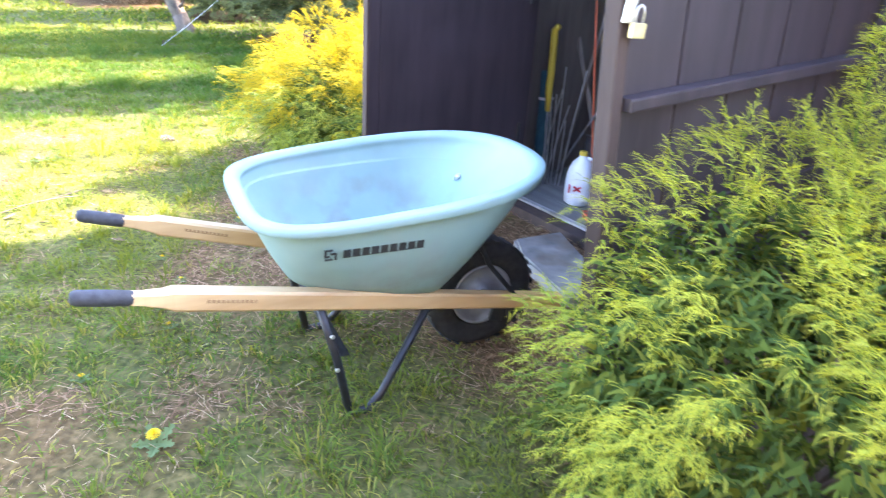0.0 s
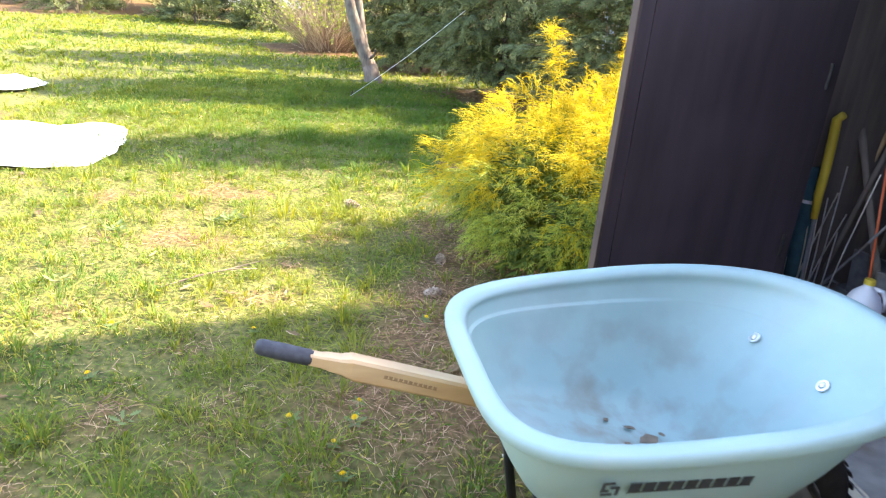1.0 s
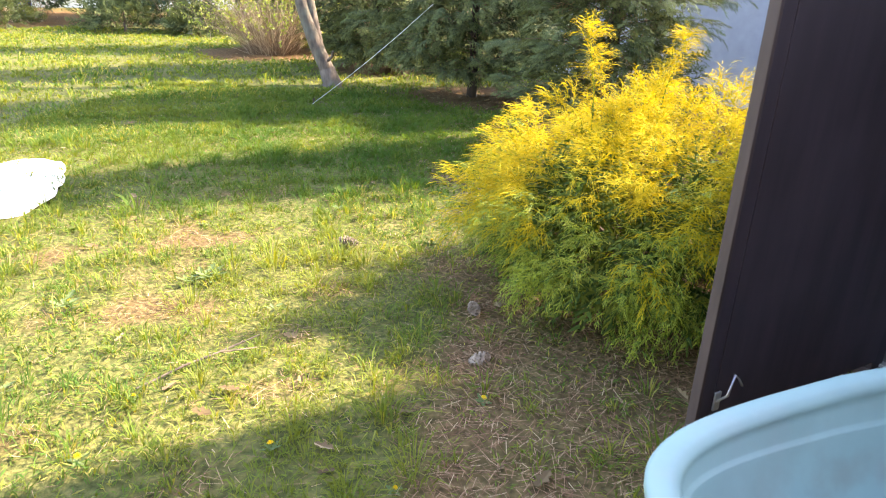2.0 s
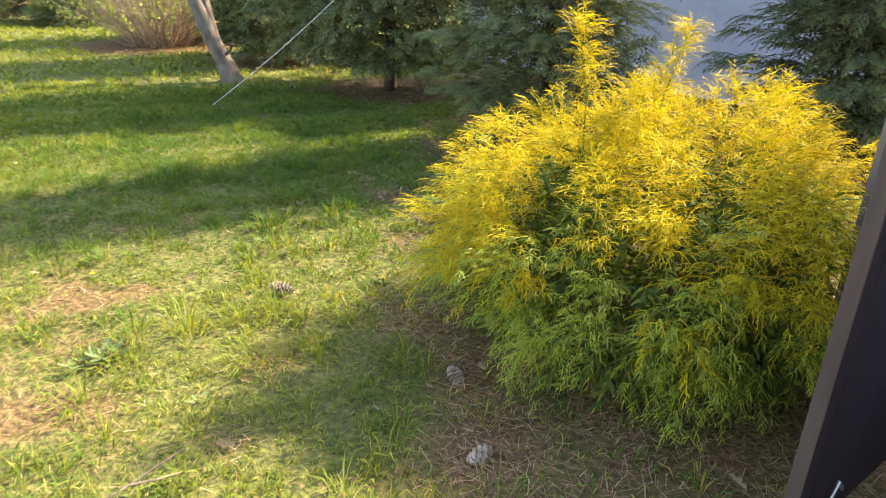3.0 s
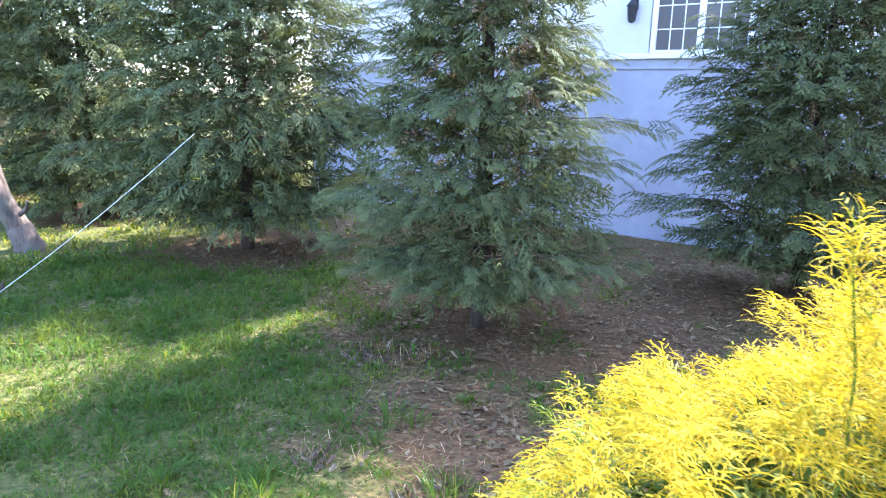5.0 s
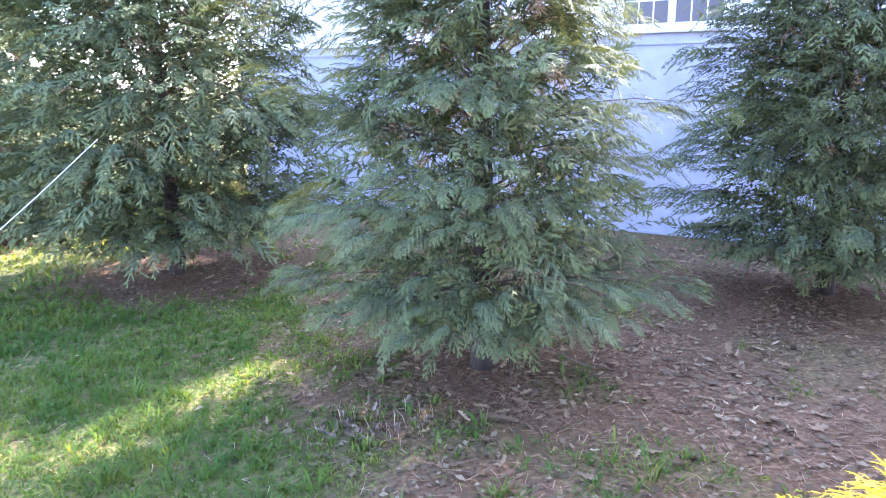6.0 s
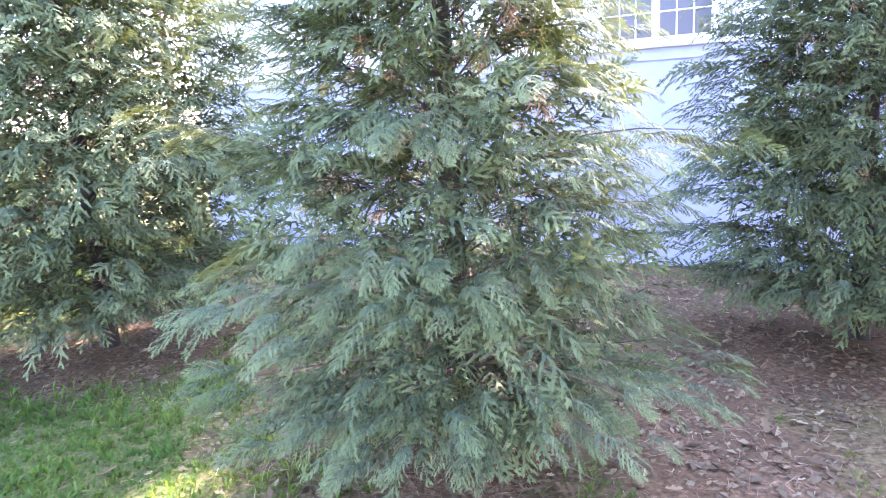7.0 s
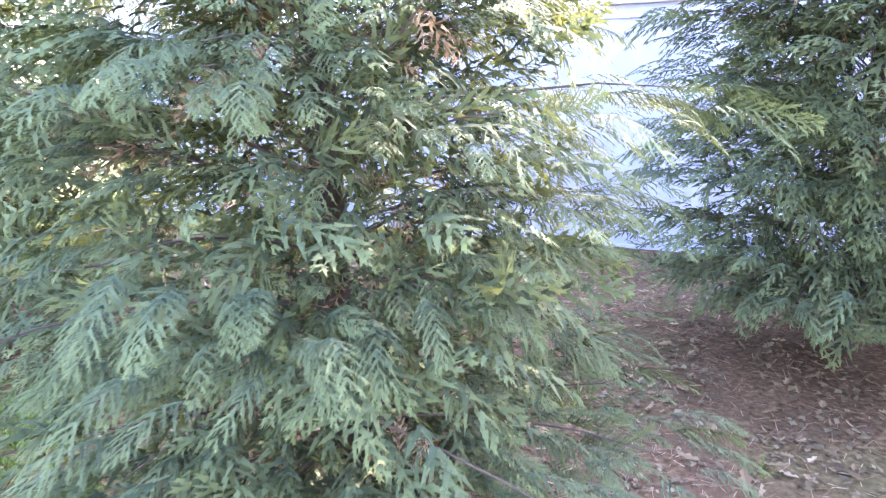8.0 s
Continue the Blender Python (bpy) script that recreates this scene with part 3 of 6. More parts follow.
def conifer(name, x, y, height, reach, boughs, per_bough, templates, label, low=0.12, size=0.30, fill=1200, skirt=0.12, full=0.72, tuck=0.5, core=0.62, hem=0.03, waist=0.2, long=0.2, lift=0.12, fine_to=3.0):
    """A dense evergreen cone: trunk, boughs that rise and nod with layered flat sprays, dead inner twigs."""
    z0 = float(level(np.array(x), np.array(y)))
    tree = thing(name, pose(x, y, z0), label, "tree", "evergreen trees")
    part("trunk", tube([(0, 0, -0.05), (0.01, 0.01, 0.4), (0.0, 0.02, height * 0.5), (0, 0, height * 0.97)], [0.06, 0.05, 0.03, 0.006], 10), M_bark_shaded, tree, smooth=True)

    def girth(u):
        """Half width at height share u: drawn in towards the ground, widest at the waist."""
        return reach * (1 - u) ** full * (tuck + (1 - tuck) * math.sin(0.5 * math.pi * min(1, u / waist))) + 0.06
    spots = {True: [], False: []}
    dpos, dxd = [], []
    bv, bf = [], []
    for b in range(boughs):
        h = low + (height - low) * ((b + rng.uniform(0, 1)) / boughs) ** 1.1
        az = b * 2.39996 + rng.uniform(-0.35, 0.35)
        u = h / height
        r = girth(u) * (rng.uniform(1.0, 1.2) if rng.uniform() < long else rng.uniform(0.7, 1.0))
        out = np.array([math.cos(az), math.sin(az), 0])
        side = np.array([-out[1], out[0], 0])
        rise, sag = rng.uniform(0.35, 0.8) + 0.2 * u, rng.uniform(0.2, 0.5)
        if h < 0.5:
            rise, sag = rng.uniform(0.15, 0.45), rng.uniform(0.10, 0.3)

        def at(t):
            return np.array([0, 0, h]) + out * r * t + np.array([0, 0, r * (rise * t - sag * t * t)]) + side * 0.08 * r * math.sin(3 * t + b)
        pts = [at(t) for t in np.linspace(0, 0.9, 6)]
        k0 = len(bv)
        for i, p in enumerate(pts):
            rad = 0.007 * (1 - i / 6.5) * (0.5 + 0.5 * (1 - u))
            for ang in (0, 2.09, 4.19):
                bv.append(p + side * rad * math.cos(ang) + np.array([0, 0, rad * math.sin(ang)]))
        for i in range(5):
            for s in range(3):
                a, c = k0 + 3 * i + s, k0 + 3 * i + (s + 1) % 3
                bf.append((a, c, c + 3, a + 3))
        n = max(8, int(per_bough * (0.45 + 0.55 * r / reach)))
        plate = rng.normal(0, 0.15, 3)
        for i in range(n):
            t = 0.12 + 0.86 * ((i + rng.uniform(0, 1)) / n) ** 0.7
            d = at(t) - at(t - 0.02)
            d /= np.linalg.norm(d)
            hand = 1 if i % 2 else -1
            turn = rng.uniform(0.3, 1.0) * hand * (1.1 - 0.85 * t)
            dd = d * math.cos(turn) + side * math.sin(turn)
            dd[2] += rng.uniform(-0.20, 0.16)
            lat = rng.uniform(0, 1) * hand * 0.36 * r * (math.sin(math.pi * min(t, 0.96)) ** 0.6 + 0.10)
            p = at(t) + side * lat + np.array([0, 0, -0.22 * abs(lat)]) + rng.normal(0, 0.018, 3)
            tilt = 0.20 if rng.uniform() < 0.8 else 0.7
            spots[t > 0.45 and h < fine_to].append((p, dd, np.array([0, 0, 1.0]) + 0.22 * out + plate + rng.normal(0, tilt, 3), size * rng.uniform(0.6, 1.2) * (0.8 + 0.2 * (1 - u))))
        for i in range(5):
            t = rng.uniform(0.12, 0.65)
            dpos.append(at(t))
            dxd.append(out * 0.5 + rng.normal(0, 0.7, 3) - np.array([0, 0, 0.6]))
    # foliage close to the trunk, and the leading shoots
    for i in range(fill):
        h = low + (height * 0.97 - low) * rng.uniform() ** 1.1
        q = 0.04 + girth(h / height) * core * rng.uniform() ** 0.8
        a = rng.uniform(0, 2 * math.pi)
        out = np.array([math.cos(a), math.sin(a), 0.0])
        spots[False].append((out * q + np.array([0, 0, h]), out + rng.normal(0, 0.5, 3), np.array([0, 0, 0.8]) + out * 0.6 + rng.normal(0, 0.5, 3), size * rng.uniform(0.7, 1.2)))
    for i in range(50):
        spots[False].append((np.array([0, 0, height * (0.88 + 0.12 * rng.uniform())]), np.array([0, 0, 0.9]) + rng.normal(0, 0.5, 3), rng.normal(0, 1, 3), size * 0.8))
    joined, base = [], 0
    for q in spots.values():
        q[:] = [e for e in q if e[0][2] > skirt + lift * max(0, math.hypot(e[0][0], e[0][1]) - 0.15) * rng.uniform(0.75, 1.15)]      # the skirt rises outwards
    for outer, kinds in ((True, templates), (False, FRONDS_PLAIN if templates is FRONDS_FINE else FRONDS_CORE)):
        pos, xd, up, sc = (np.array([q[k] for q in spots[outer]]) for k in range(4))
        v, f, al = scatter(kinds, pos, frames(xd, up), sc)
        joined.append((v, f + base, al))
        base += len(v)
    v, f, al = (np.concatenate([j[k] for j in joined]) for k in range(3))
    f = f[v[f, 2].min(axis=1) > hem]
    part("crown", np_mesh("crown", v, f, M_cypress, al), M_cypress, tree)
    tagged(part("branching", np_mesh("branching", bv, bf, M_bark_dark), M_bark_dark, tree), kind="stuff")
    v, f, al = scatter(FRONDS_PLAIN, np.array(dpos), frames(np.array(dxd), unit(len(dpos))), rng.uniform(0.05, 0.11, len(dpos)))
    part("dead_foliage", np_mesh("dead_foliage", v, f, M_dead, al), M_dead, tree, "dry brown inner foliage")
    return tree


conifer("cypress_tree", *TREES[0], 3.8, 0.88, 185, 32, FRONDS_FINE, "dense blue-green cypress with drooping flat sprays", low=0.10, size=0.155, fill=3800, skirt=0.17, full=0.88, tuck=0.70, hem=0.04, waist=0.2, long=0.2, core=0.74, lift=0.46, fine_to=2.1)
conifer("cypress_tree", *TREES[1], 2.75, 1.06, 130, 36, FRONDS_MID, "dark green cypress with long layered boughs", low=0.20, size=0.19, fill=2300, skirt=0.20, full=0.40, tuck=0.75, core=0.6, hem=0.08, long=0.25)
conifer("cypress_tree", *TREES[2], 3.9, 1.34, 200, 29, FRONDS_MID, "dense dark green cypress on a bare mulch ring", low=0.20, size=0.20, fill=4800, skirt=0.20, full=0.5, tuck=0.55, hem=0.08, lift=0.22, core=0.82)
conifer("cypress_tree", *TREES[3], 4.1, 1.12, 130, 27, FRONDS_PLAIN, "dark green cypress beside the small bare tree", low=0.14, size=0.25, fill=2800, full=0.6, tuck=0.7, skirt=0.08, hem=0.04, lift=0.05, core=0.78)
conifer("cypress_tree", -4.6, 13.6, 4.4, 1.2, 64, 24, FRONDS_PLAIN, "dark green cypress at the end of the row", size=0.32, fill=1000)


# ---- golden thread shrubs ----
def thread_spray(seed, fat=1.0):
    """A drooping thread-like shoot, 1 long along x, with finer threads hanging from it."""
    r = np.random.default_rng(seed)
    v, f, al = [], [], []

    def thread(p, d, length, width, bow, t0, segs):
        k0, q = len(v), np.array(p, float)
        d = d / np.linalg.norm(d)
        s = np.cross(d, [0, 0, 1.0])
        s /= np.linalg.norm(s) + 1e-9
        s = s * 0.8 + np.array([0, 0, 0.6]) * r.choice([-1, 1])
        for i in range(segs + 1):
            t = i / segs
            w = fat * width * (1 - 0.75 * t)
            v.extend([q - s * w, q + s * w])
            al.extend([t0 + (1 - t0) * t] * 2)
            d = d + np.array([0, 0, -bow / segs])
            d /= np.linalg.norm(d)
            q = q + d * length / segs
        for i in range(segs):
            a = k0 + 2 * i
            f.append((a, a + 1, a + 3, a + 2))
    thread((0, 0, 0), np.array([1, 0, 0.4]), 1.0, 0.021, 1.35, 0.1, 4)
    for i in range(7):
        t = 0.08 + 0.13 * i
        side = 1 if i % 2 else -1
        p = np.array([t * 0.92, 0, 0.42 * t - 0.62 * t * t])
        thread(p, np.array([0.8, side * r.uniform(0.35, 1.0), r.uniform(-0.1, 0.5)]), r.uniform(0.22, 0.52) * (1.1 - 0.5 * t), 0.020, r.uniform(0.6, 1.9), 0.1 + 0.6 * t, 2)
    return np.array(v), np.array(f), np.array(al)


THREADS = [thread_spray(s) for s in range(11, 17)]
THREADS_FAT = [thread_spray(s, 2.6) for s in range(21, 24)]


def golden_shrub(x, y, rx, ry, height, plumes, spikes, label, clip=None, upper=None, length=1.0, tall=0.90):
    """A mound of arching plumes, each a shoot with many hanging threads, over a greener inside."""
    shrub = thing("golden_thread_shrub", pose(x, y, float(level(np.array(x), np.array(y)))), label, "shrub", "golden shrubs")
    for k in range(6):
        a = k * 2.4
        part("stem", tube([(0.02 * math.cos(a), 0.02 * math.sin(a), -0.03), (0.2 * rx * math.cos(a), 0.2 * ry * math.sin(a), 0.22 * height), (0.4 * rx * math.cos(a), 0.4 * ry * math.sin(a), 0.42 * height)], [0.016, 0.011, 0.005], 6), M_bark_dark, shrub)

    def skin(u, a):
        """The mound's surface at height share u and bearing a, and its outward normal."""
        prof = np.where(u < 0.3, 0.86 + 0.14 * np.sin(np.clip(u, 0, 0.3) / 0.3 * np.pi / 2), np.clip(1 - (np.clip(u - 0.3, 0, 1) / 0.72) ** 1.9, 0.001, 1) ** 0.58)
        lump = 1 + 0.06 * np.sin(3 * a + 5 * u) + 0.05 * np.sin(7 * a - 9 * u + x)
        p = np.stack([rx * prof * lump * np.cos(a), ry * prof * lump * np.sin(a), height * (0.04 + 0.93 * u) * (0.94 + 0.06 * lump)], -1)
        nrm = np.stack([np.cos(a) * prof, np.sin(a) * prof, 1.5 * np.clip(u - 0.3, -0.25, 1)], -1)
        return p, nrm / np.linalg.norm(nrm, axis=1, keepdims=True)

    def make(name, p, d, up, mat, size, label="", kinds=THREADS):
        if clip is not None:
            ok = clip(p[:, 0] + x, p[:, 1] + y)
            p, d, up, size = p[ok], d[ok], up[ok], size[ok]
        v, f, al = scatter(kinds, p, frames(d, up), size)
        v[:, 2] = np.maximum(v[:, 2], 0.012 + 0.05 * np.abs(np.sin(37 * v[:, 0] + 23 * v[:, 1])))
        part(name, np_mesh(name, v, f, mat, al), mat, shrub, label)

    # clumps spread over the mound; each holds a few plumes that fan out from it
    n, clumps = plumes, plumes // 5
    cu = (np.arange(clumps) + rng.uniform(0, 1, clumps)) / clumps
    ca = np.arange(clumps) * 2.39996 + rng.uniform(-0.3, 0.3, clumps)
    swell = rng.uniform(tall, 2.0 - tall, clumps)
    own = np.arange(n) % clumps
    ctip, cn = skin(cu, ca)
    fan = unit(n)
    fan -= cn[own] * np.sum(fan * cn[own], axis=1, keepdims=True)
    far = 0.125 * np.sqrt(rng.uniform(0, 1, n))[:, None]
    tip = ctip[own] * swell[own, None] + fan * far - cn[own] * 2.0 * far ** 2
    nrm = cn[own] + fan * far * 5
    nrm /= np.linalg.norm(nrm, axis=1, keepdims=True)
    u = cu[own]
    side = np.cross(nrm, np.array([0, 0, 1.0])) + 0.3 * unit(n)
    side /= np.linalg.norm(side, axis=1, keepdims=True)
    root = tip - nrm * rng.uniform(0.12, 0.24, n)[:, None]
    per = 10
    P, D, U, S, top = [], [], [], [], []
    high = rng.uniform(size=n) < smooth(0.2, 0.7, u + 0.12 * np.sin(9 * ca[own]))
    for k in range(per):
        t = (k + rng.uniform(0, 1, n)) / per
        arch = 0.10 * np.sin(np.pi * np.minimum(t * 0.75, 1.0)) - 0.10 * t * t
        p = root + (tip - root) * t[:, None] + np.array([0, 0, 1.0]) * arch[:, None] + 0.012 * rng.normal(size=(n, 3))
        sgn = 1 if k % 2 else -1
        d = nrm * (0.35 + 0.75 * t)[:, None] + sgn * side * (1.05 - 0.75 * t)[:, None] * rng.uniform(0.5, 1.2, n)[:, None] + np.array([0, 0, 1.0]) * (0.30 - 0.45 * t)[:, None] + 0.35 * unit(n)
        P.append(p); D.append(d); U.append(np.array([0, 0, 1.0]) + 0.35 * unit(n)); S.append((0.112 - 0.03 * t) * rng.uniform(0.7, 1.25, n)); top.append(high)
    P, D, U, S, top = np.concatenate(P), np.concatenate(D), np.concatenate(U), np.concatenate(S), np.concatenate(top)
    Q, E = [P[top]], [D[top]]
    for sx, sy, sz in spikes:
        k = 150
        t = rng.uniform(0, 1, k) ** 0.8
        bend = 0.05 * np.sin(3 * t + sx * 9)
        Q.append(np.stack([sx - x + bend + 0.028 * rng.normal(size=k) * (1.3 - t), sy - y + 0.028 * rng.normal(size=k) * (1.3 - t), height * 0.78 + (sz - height * 0.78) * t], -1))
        E.append(unit(k) * np.array([1, 1, 0.35]) + np.array([0, 0, 0.55]))
        part("stem", tube([(sx - x + 0.05 * math.sin(3 * t + sx * 9), sy - y, height * 0.6 + (sz - height * 0.6) * t) for t in (0, 0.3, 0.6, 0.95)], [0.004, 0.003, 0.0025, 0.0015], 5), M_gold_low, shrub)
    Q, E = np.concatenate(Q), np.concatenate(E)
    m = len(Q)
    Ut = np.concatenate([U[top], np.array([0, 0, 1.0]) + 0.35 * unit(m - top.sum())])
    St = np.concatenate([S[top], 0.085 * rng.uniform(0.7, 1.3, m - top.sum())])
    make("crown", Q, E, Ut, upper or M_gold, St * length)
    make("lower_foliage", P[~top], D[~top], U[~top], M_gold_low, S[~top] * length * 0.85, "greener hanging threads")
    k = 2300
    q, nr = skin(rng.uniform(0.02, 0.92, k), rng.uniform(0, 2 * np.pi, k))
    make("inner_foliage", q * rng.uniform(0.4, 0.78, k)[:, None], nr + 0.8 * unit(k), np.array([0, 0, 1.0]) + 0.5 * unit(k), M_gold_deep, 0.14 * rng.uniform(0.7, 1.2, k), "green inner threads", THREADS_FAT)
    return shrub


golden_shrub(-0.25, 4.20, 0.91, 0.78, 0.87, 900, [(-0.65, 4.12, 1.12), (-0.28, 4.26, 1.08)], "mounded golden yellow threadleaf cypress shrub beside the shed door",
             clip=lambda X, Y: ((X + 0.312) * -0.603 + (Y - 3.022) * 0.798 > 0.10) & ((X - 0.40) * 0.815 + (Y - 3.56) * 0.58 < np.where((X - 0.40) * 0.58 - (Y - 3.56) * 0.815 > -0.5, -0.12, 9.0)))
DOOR2_FREE, DOOR2_HINGE = (0.376, 1.813), (1.27, 2.33)
golden_shrub(0.95, 1.55, 0.82, 0.82, 1.0, 760, [(0.95, 1.68, 1.18)], "golden green threadleaf shrub growing against the shed door", upper=M_gold_mid, length=0.64, tall=0.95,
             clip=lambda X, Y: (-(X - DOOR2_FREE[0]) * 0.5 + (Y - DOOR2_FREE[1]) * 0.866) < -0.10)


# ---- shed ----
SHED_U, SHED_V = Vector((0.58, -0.815, 0)).normalized(), Vector((0.815, 0.58, 0)).normalized()
HINGE1 = Vector((0.40, 3.56, 0))
OPENING, SHED_D, SHED_H = 1.50, 2.0, 2.15
SHED = Matrix(((SHED_U.x, SHED_V.x, 0, HINGE1.x), (SHED_U.y, SHED_V.y, 0, HINGE1.y), (0, 0, 1, 0), (0, 0, 0, 1)))   # x along the front, y inwards


def build_shed():
    shed = thing("garden_shed", SHED, "dark brown stained wooden garden shed, doors open", "shed")
    l, r = -0.36, 2.75
    part("side_wall", box((0.08, SHED_D, SHED_H), (l + 0.04, SHED_D / 2 + 0.02, SHED_H / 2), bevel=0), M_inside, shed)
    part("wall", box((0.08, SHED_D, SHED_H), (r - 0.04, SHED_D / 2 + 0.02, SHED_H / 2), bevel=0), M_stain, shed)
    part("back_wall", box((r - l - 0.16, 0.06, SHED_H), ((l + r) / 2, SHED_D, SHED_H / 2), bevel=0), M_inside, shed)
    part("lintel", box((r - l - 0.16, 0.08, 0.2), ((l + r) / 2, 0.06, SHED_H - 0.1), bevel=0.004), M_stain, shed)
    part("roof", box((r - l + 0.14, SHED_D + 0.3, 0.06), ((l + r) / 2, SHED_D / 2, SHED_H + 0.035), (4, 0, 0), bevel=0.005), M_roof, shed)
    part("sill", box((r - l - 0.16, 0.09, 0.09), ((l + r) / 2, 0.0, 0.0), bevel=0.006), M_stain_edge, shed)
    part("threshold_strip", box((r - l - 0.18, 0.035, 0.012), ((l + r) / 2, 0.052, 0.052), bevel=0.003), M_alu, shed, "worn pale metal strip")
    for k in range(16):
        part("floor_plank", box((r - l - 0.17, 0.136, 0.03), ((l + r) / 2, 0.145 + 0.14 * k, 0.03), bevel=0.003), M_plank, shed)
    # batten trim inside the opening
    part("front_wall", box((0.0 - l - 0.08, 0.06, SHED_H - 0.2), ((l + 0.08) / 2, 0.02, (SHED_H - 0.2) / 2), bevel=0), M_stain, shed)
    part("jamb", box((0.05, 0.10, SHED_H - 0.2), (OPENING - 0.026, 0.03, (SHED_H - 0.2) / 2), bevel=0.004), M_stain, shed)
    n = 9
    bw = (r - 0.08 - OPENING) / n
    for k in range(n):
        part("wall_board", box((bw - 0.006, 0.03, SHED_H - 0.2), (OPENING + bw * (k + 0.5), 0.04, (SHED_H - 0.2) / 2), bevel=0.003), M_stain, shed)
    part("shelf", box((1.3, 0.36, 0.025), (0.33, 1.38, 1.16), bevel=0.003), M_inside, shed)
    for u in (-0.2, 0.9):
        part("shelf_bracket", box((0.03, 0.3, 0.03), (u, 1.4, 1.13), bevel=0.002), M_inside, shed)


def plane_pose(a, b, z=0.0):
    """x along a to b on the ground, y to the left of that."""
    d = Vector((b[0] - a[0], b[1] - a[1], 0)).normalized()
    return Matrix(((d.x, -d.y, 0, a[0]), (d.y, d.x, 0, a[1]), (0, 0, 1, z), (0, 0, 0, 1)))


def build_doors():
    # leaf 1: its inner face looks to the camera's side (local y < 0)
    a, b = (-0.303, 3.029), (0.40, 3.56)
    w = math.hypot(b[0] - a[0], b[1] - a[1])
    door = thing("door_1", plane_pose(a, b, 0.07), "open dark brown plywood shed door with framed edge", "door", kind="structure")
    part("panel", box((w - 0.056, 0.018, 1.84), (w / 2 + 0.024, 0.006, 0.93), bevel=0), M_stain, door)
    part("stile", box((0.05, 0.03, 1.86), (0.0255, 0.013, 0.93), bevel=0.004), M_stain, door)
    part("edge_strip", box((0.012, 0.032, 1.86), (-0.0065, 0.012, 0.93), bevel=0.003), M_stain_edge, door, "weathered lighter edge strip")
    for z in (0.35, 0.95, 1.55):
        part("rear_batten", box((w - 0.12, 0.025, 0.08), (w / 2 + 0.02, 0.029, z), bevel=0.004), M_stain, door)
    bolt = part("hook_latch", tube([(0.05, -0.012, 0.10), (0.062, -0.035, 0.13), (0.07, -0.04, 0.20), (0.095, -0.038, 0.175), (0.115, -0.036, 0.15)], 0.004, 6), M_zinc, door, "bent zinc hook", True)
    part("plate", box((0.025, 0.006, 0.06), (0.055, -0.010, 0.10), bevel=0.002), M_zinc, bolt)
    for z in (0.3, 0.95, 1.6):
        part("hinge", lathe([(0.0, 0.0), (0.008, 0.0), (0.008, 0.09), (0.0, 0.09)], 10, m=Matrix.Translation((w - 0.004, -0.010, z))), M_black, door)
    # leaf 2: its outer face looks to the camera's side
    a, b = DOOR2_FREE, DOOR2_HINGE
    w = math.hypot(b[0] - a[0], b[1] - a[1])
    leaf2 = plane_pose(a, b, 0.07) @ pose(0.075, 0, 0, 0, -5, 0)
    door = thing("door_2", leaf2, "open dark brown boarded shed door with hasp and padlock", "door", kind="structure")
    part("edge_post", box((0.036, 0.055, 1.86), (0.029, 0.010, 0.93), bevel=0.006), M_stain_edge, door, "weathered lighter edge post")
    n = 5
    bw = (w - 0.05) / n
    for k in range(n):
        part("board", box((bw - 0.006, 0.02, 1.84), (0.05 + bw * (k + 0.5), 0.012, 0.93), bevel=0.003), M_stain, door)
    part("ledge", box((w - 0.06, 0.045, 0.035), (w / 2 + 0.02, -0.018, 0.86), bevel=0.006), M_stain, door)
    part("skirt_board", box((w - 0.08, 0.012, 0.5), (w / 2 + 0.03, -0.006, 0.28), bevel=0.003), M_stain, door)
    hasp = part("hasp", box((0.03, 0.008, 0.10), (0.035, -0.024, 1.10), (0, 12, 0), bevel=0.002), M_zinc, door, "zinc hasp strap")
    part("staple", tube([(0.03, -0.022, 1.14), (0.03, -0.045, 1.14), (0.05, -0.045, 1.14), (0.05, -0.022, 1.14)], 0.003, 6), M_zinc, hasp)
    lock = thing("padlock", leaf2 @ pose(0.045, -0.038, 1.035, 0, 8, 0), "brass padlock hanging on the open hasp", "padlock")
    m_brass = surface("brass", (0.52, 0.42, 0.2), (0.68, 0.58, 0.32), 30, 0.4, 0.7, relief=0.05)
    part("body", box((0.040, 0.016, 0.034), (0, 0, 0), bevel=0.003), m_brass, lock)
    part("shackle", tube([(-0.012, 0, 0.015), (-0.012, 0, 0.04), (-0.008, 0, 0.05), (0, 0, 0.054), (0.008, 0, 0.05), (0.012, 0, 0.04), (0.012, 0, 0.015)], 0.0032, 6), M_zinc, lock, smooth=True)


build_shed()
build_doors()


def build_flagstone():
    bm = bmesh.new()
    pts = [(0.37, 3.02), (0.60, 3.14), (0.70, 2.72), (0.76, 2.50), (0.52, 2.50), (0.44, 2.66), (0.385, 2.86)]
    top = [bm.verts.new((px + 0.01 * math.sin(9 * i), py, 0.055)) for i, (px, py) in enumerate(pts)]
    f = bm.faces.new(top)
    ext = bmesh.ops.extrude_face_region(bm, geom=[f])
    for v in [g for g in ext["geom"] if isinstance(g, bmesh.types.BMVert)]:
        v.co.z = -0.02
    bmesh.ops.bevel(bm, geom=[e for e in bm.edges if all(v.co.z > 0.03 for v in e.verts)], offset=0.012, segments=2, affect='EDGES')
    tagged(part("flagstone", bm, M_stone), "rough grey flagstone step before the shed", "stone")


build_flagstone()
# unseen wall behind the camera, added to hold sky light off south-facing sides
south = part("unseen_wall_south", box((9.0, 0.2, 3.0), (-0.5, -1.9, 1.45), bevel=0), M_inside)
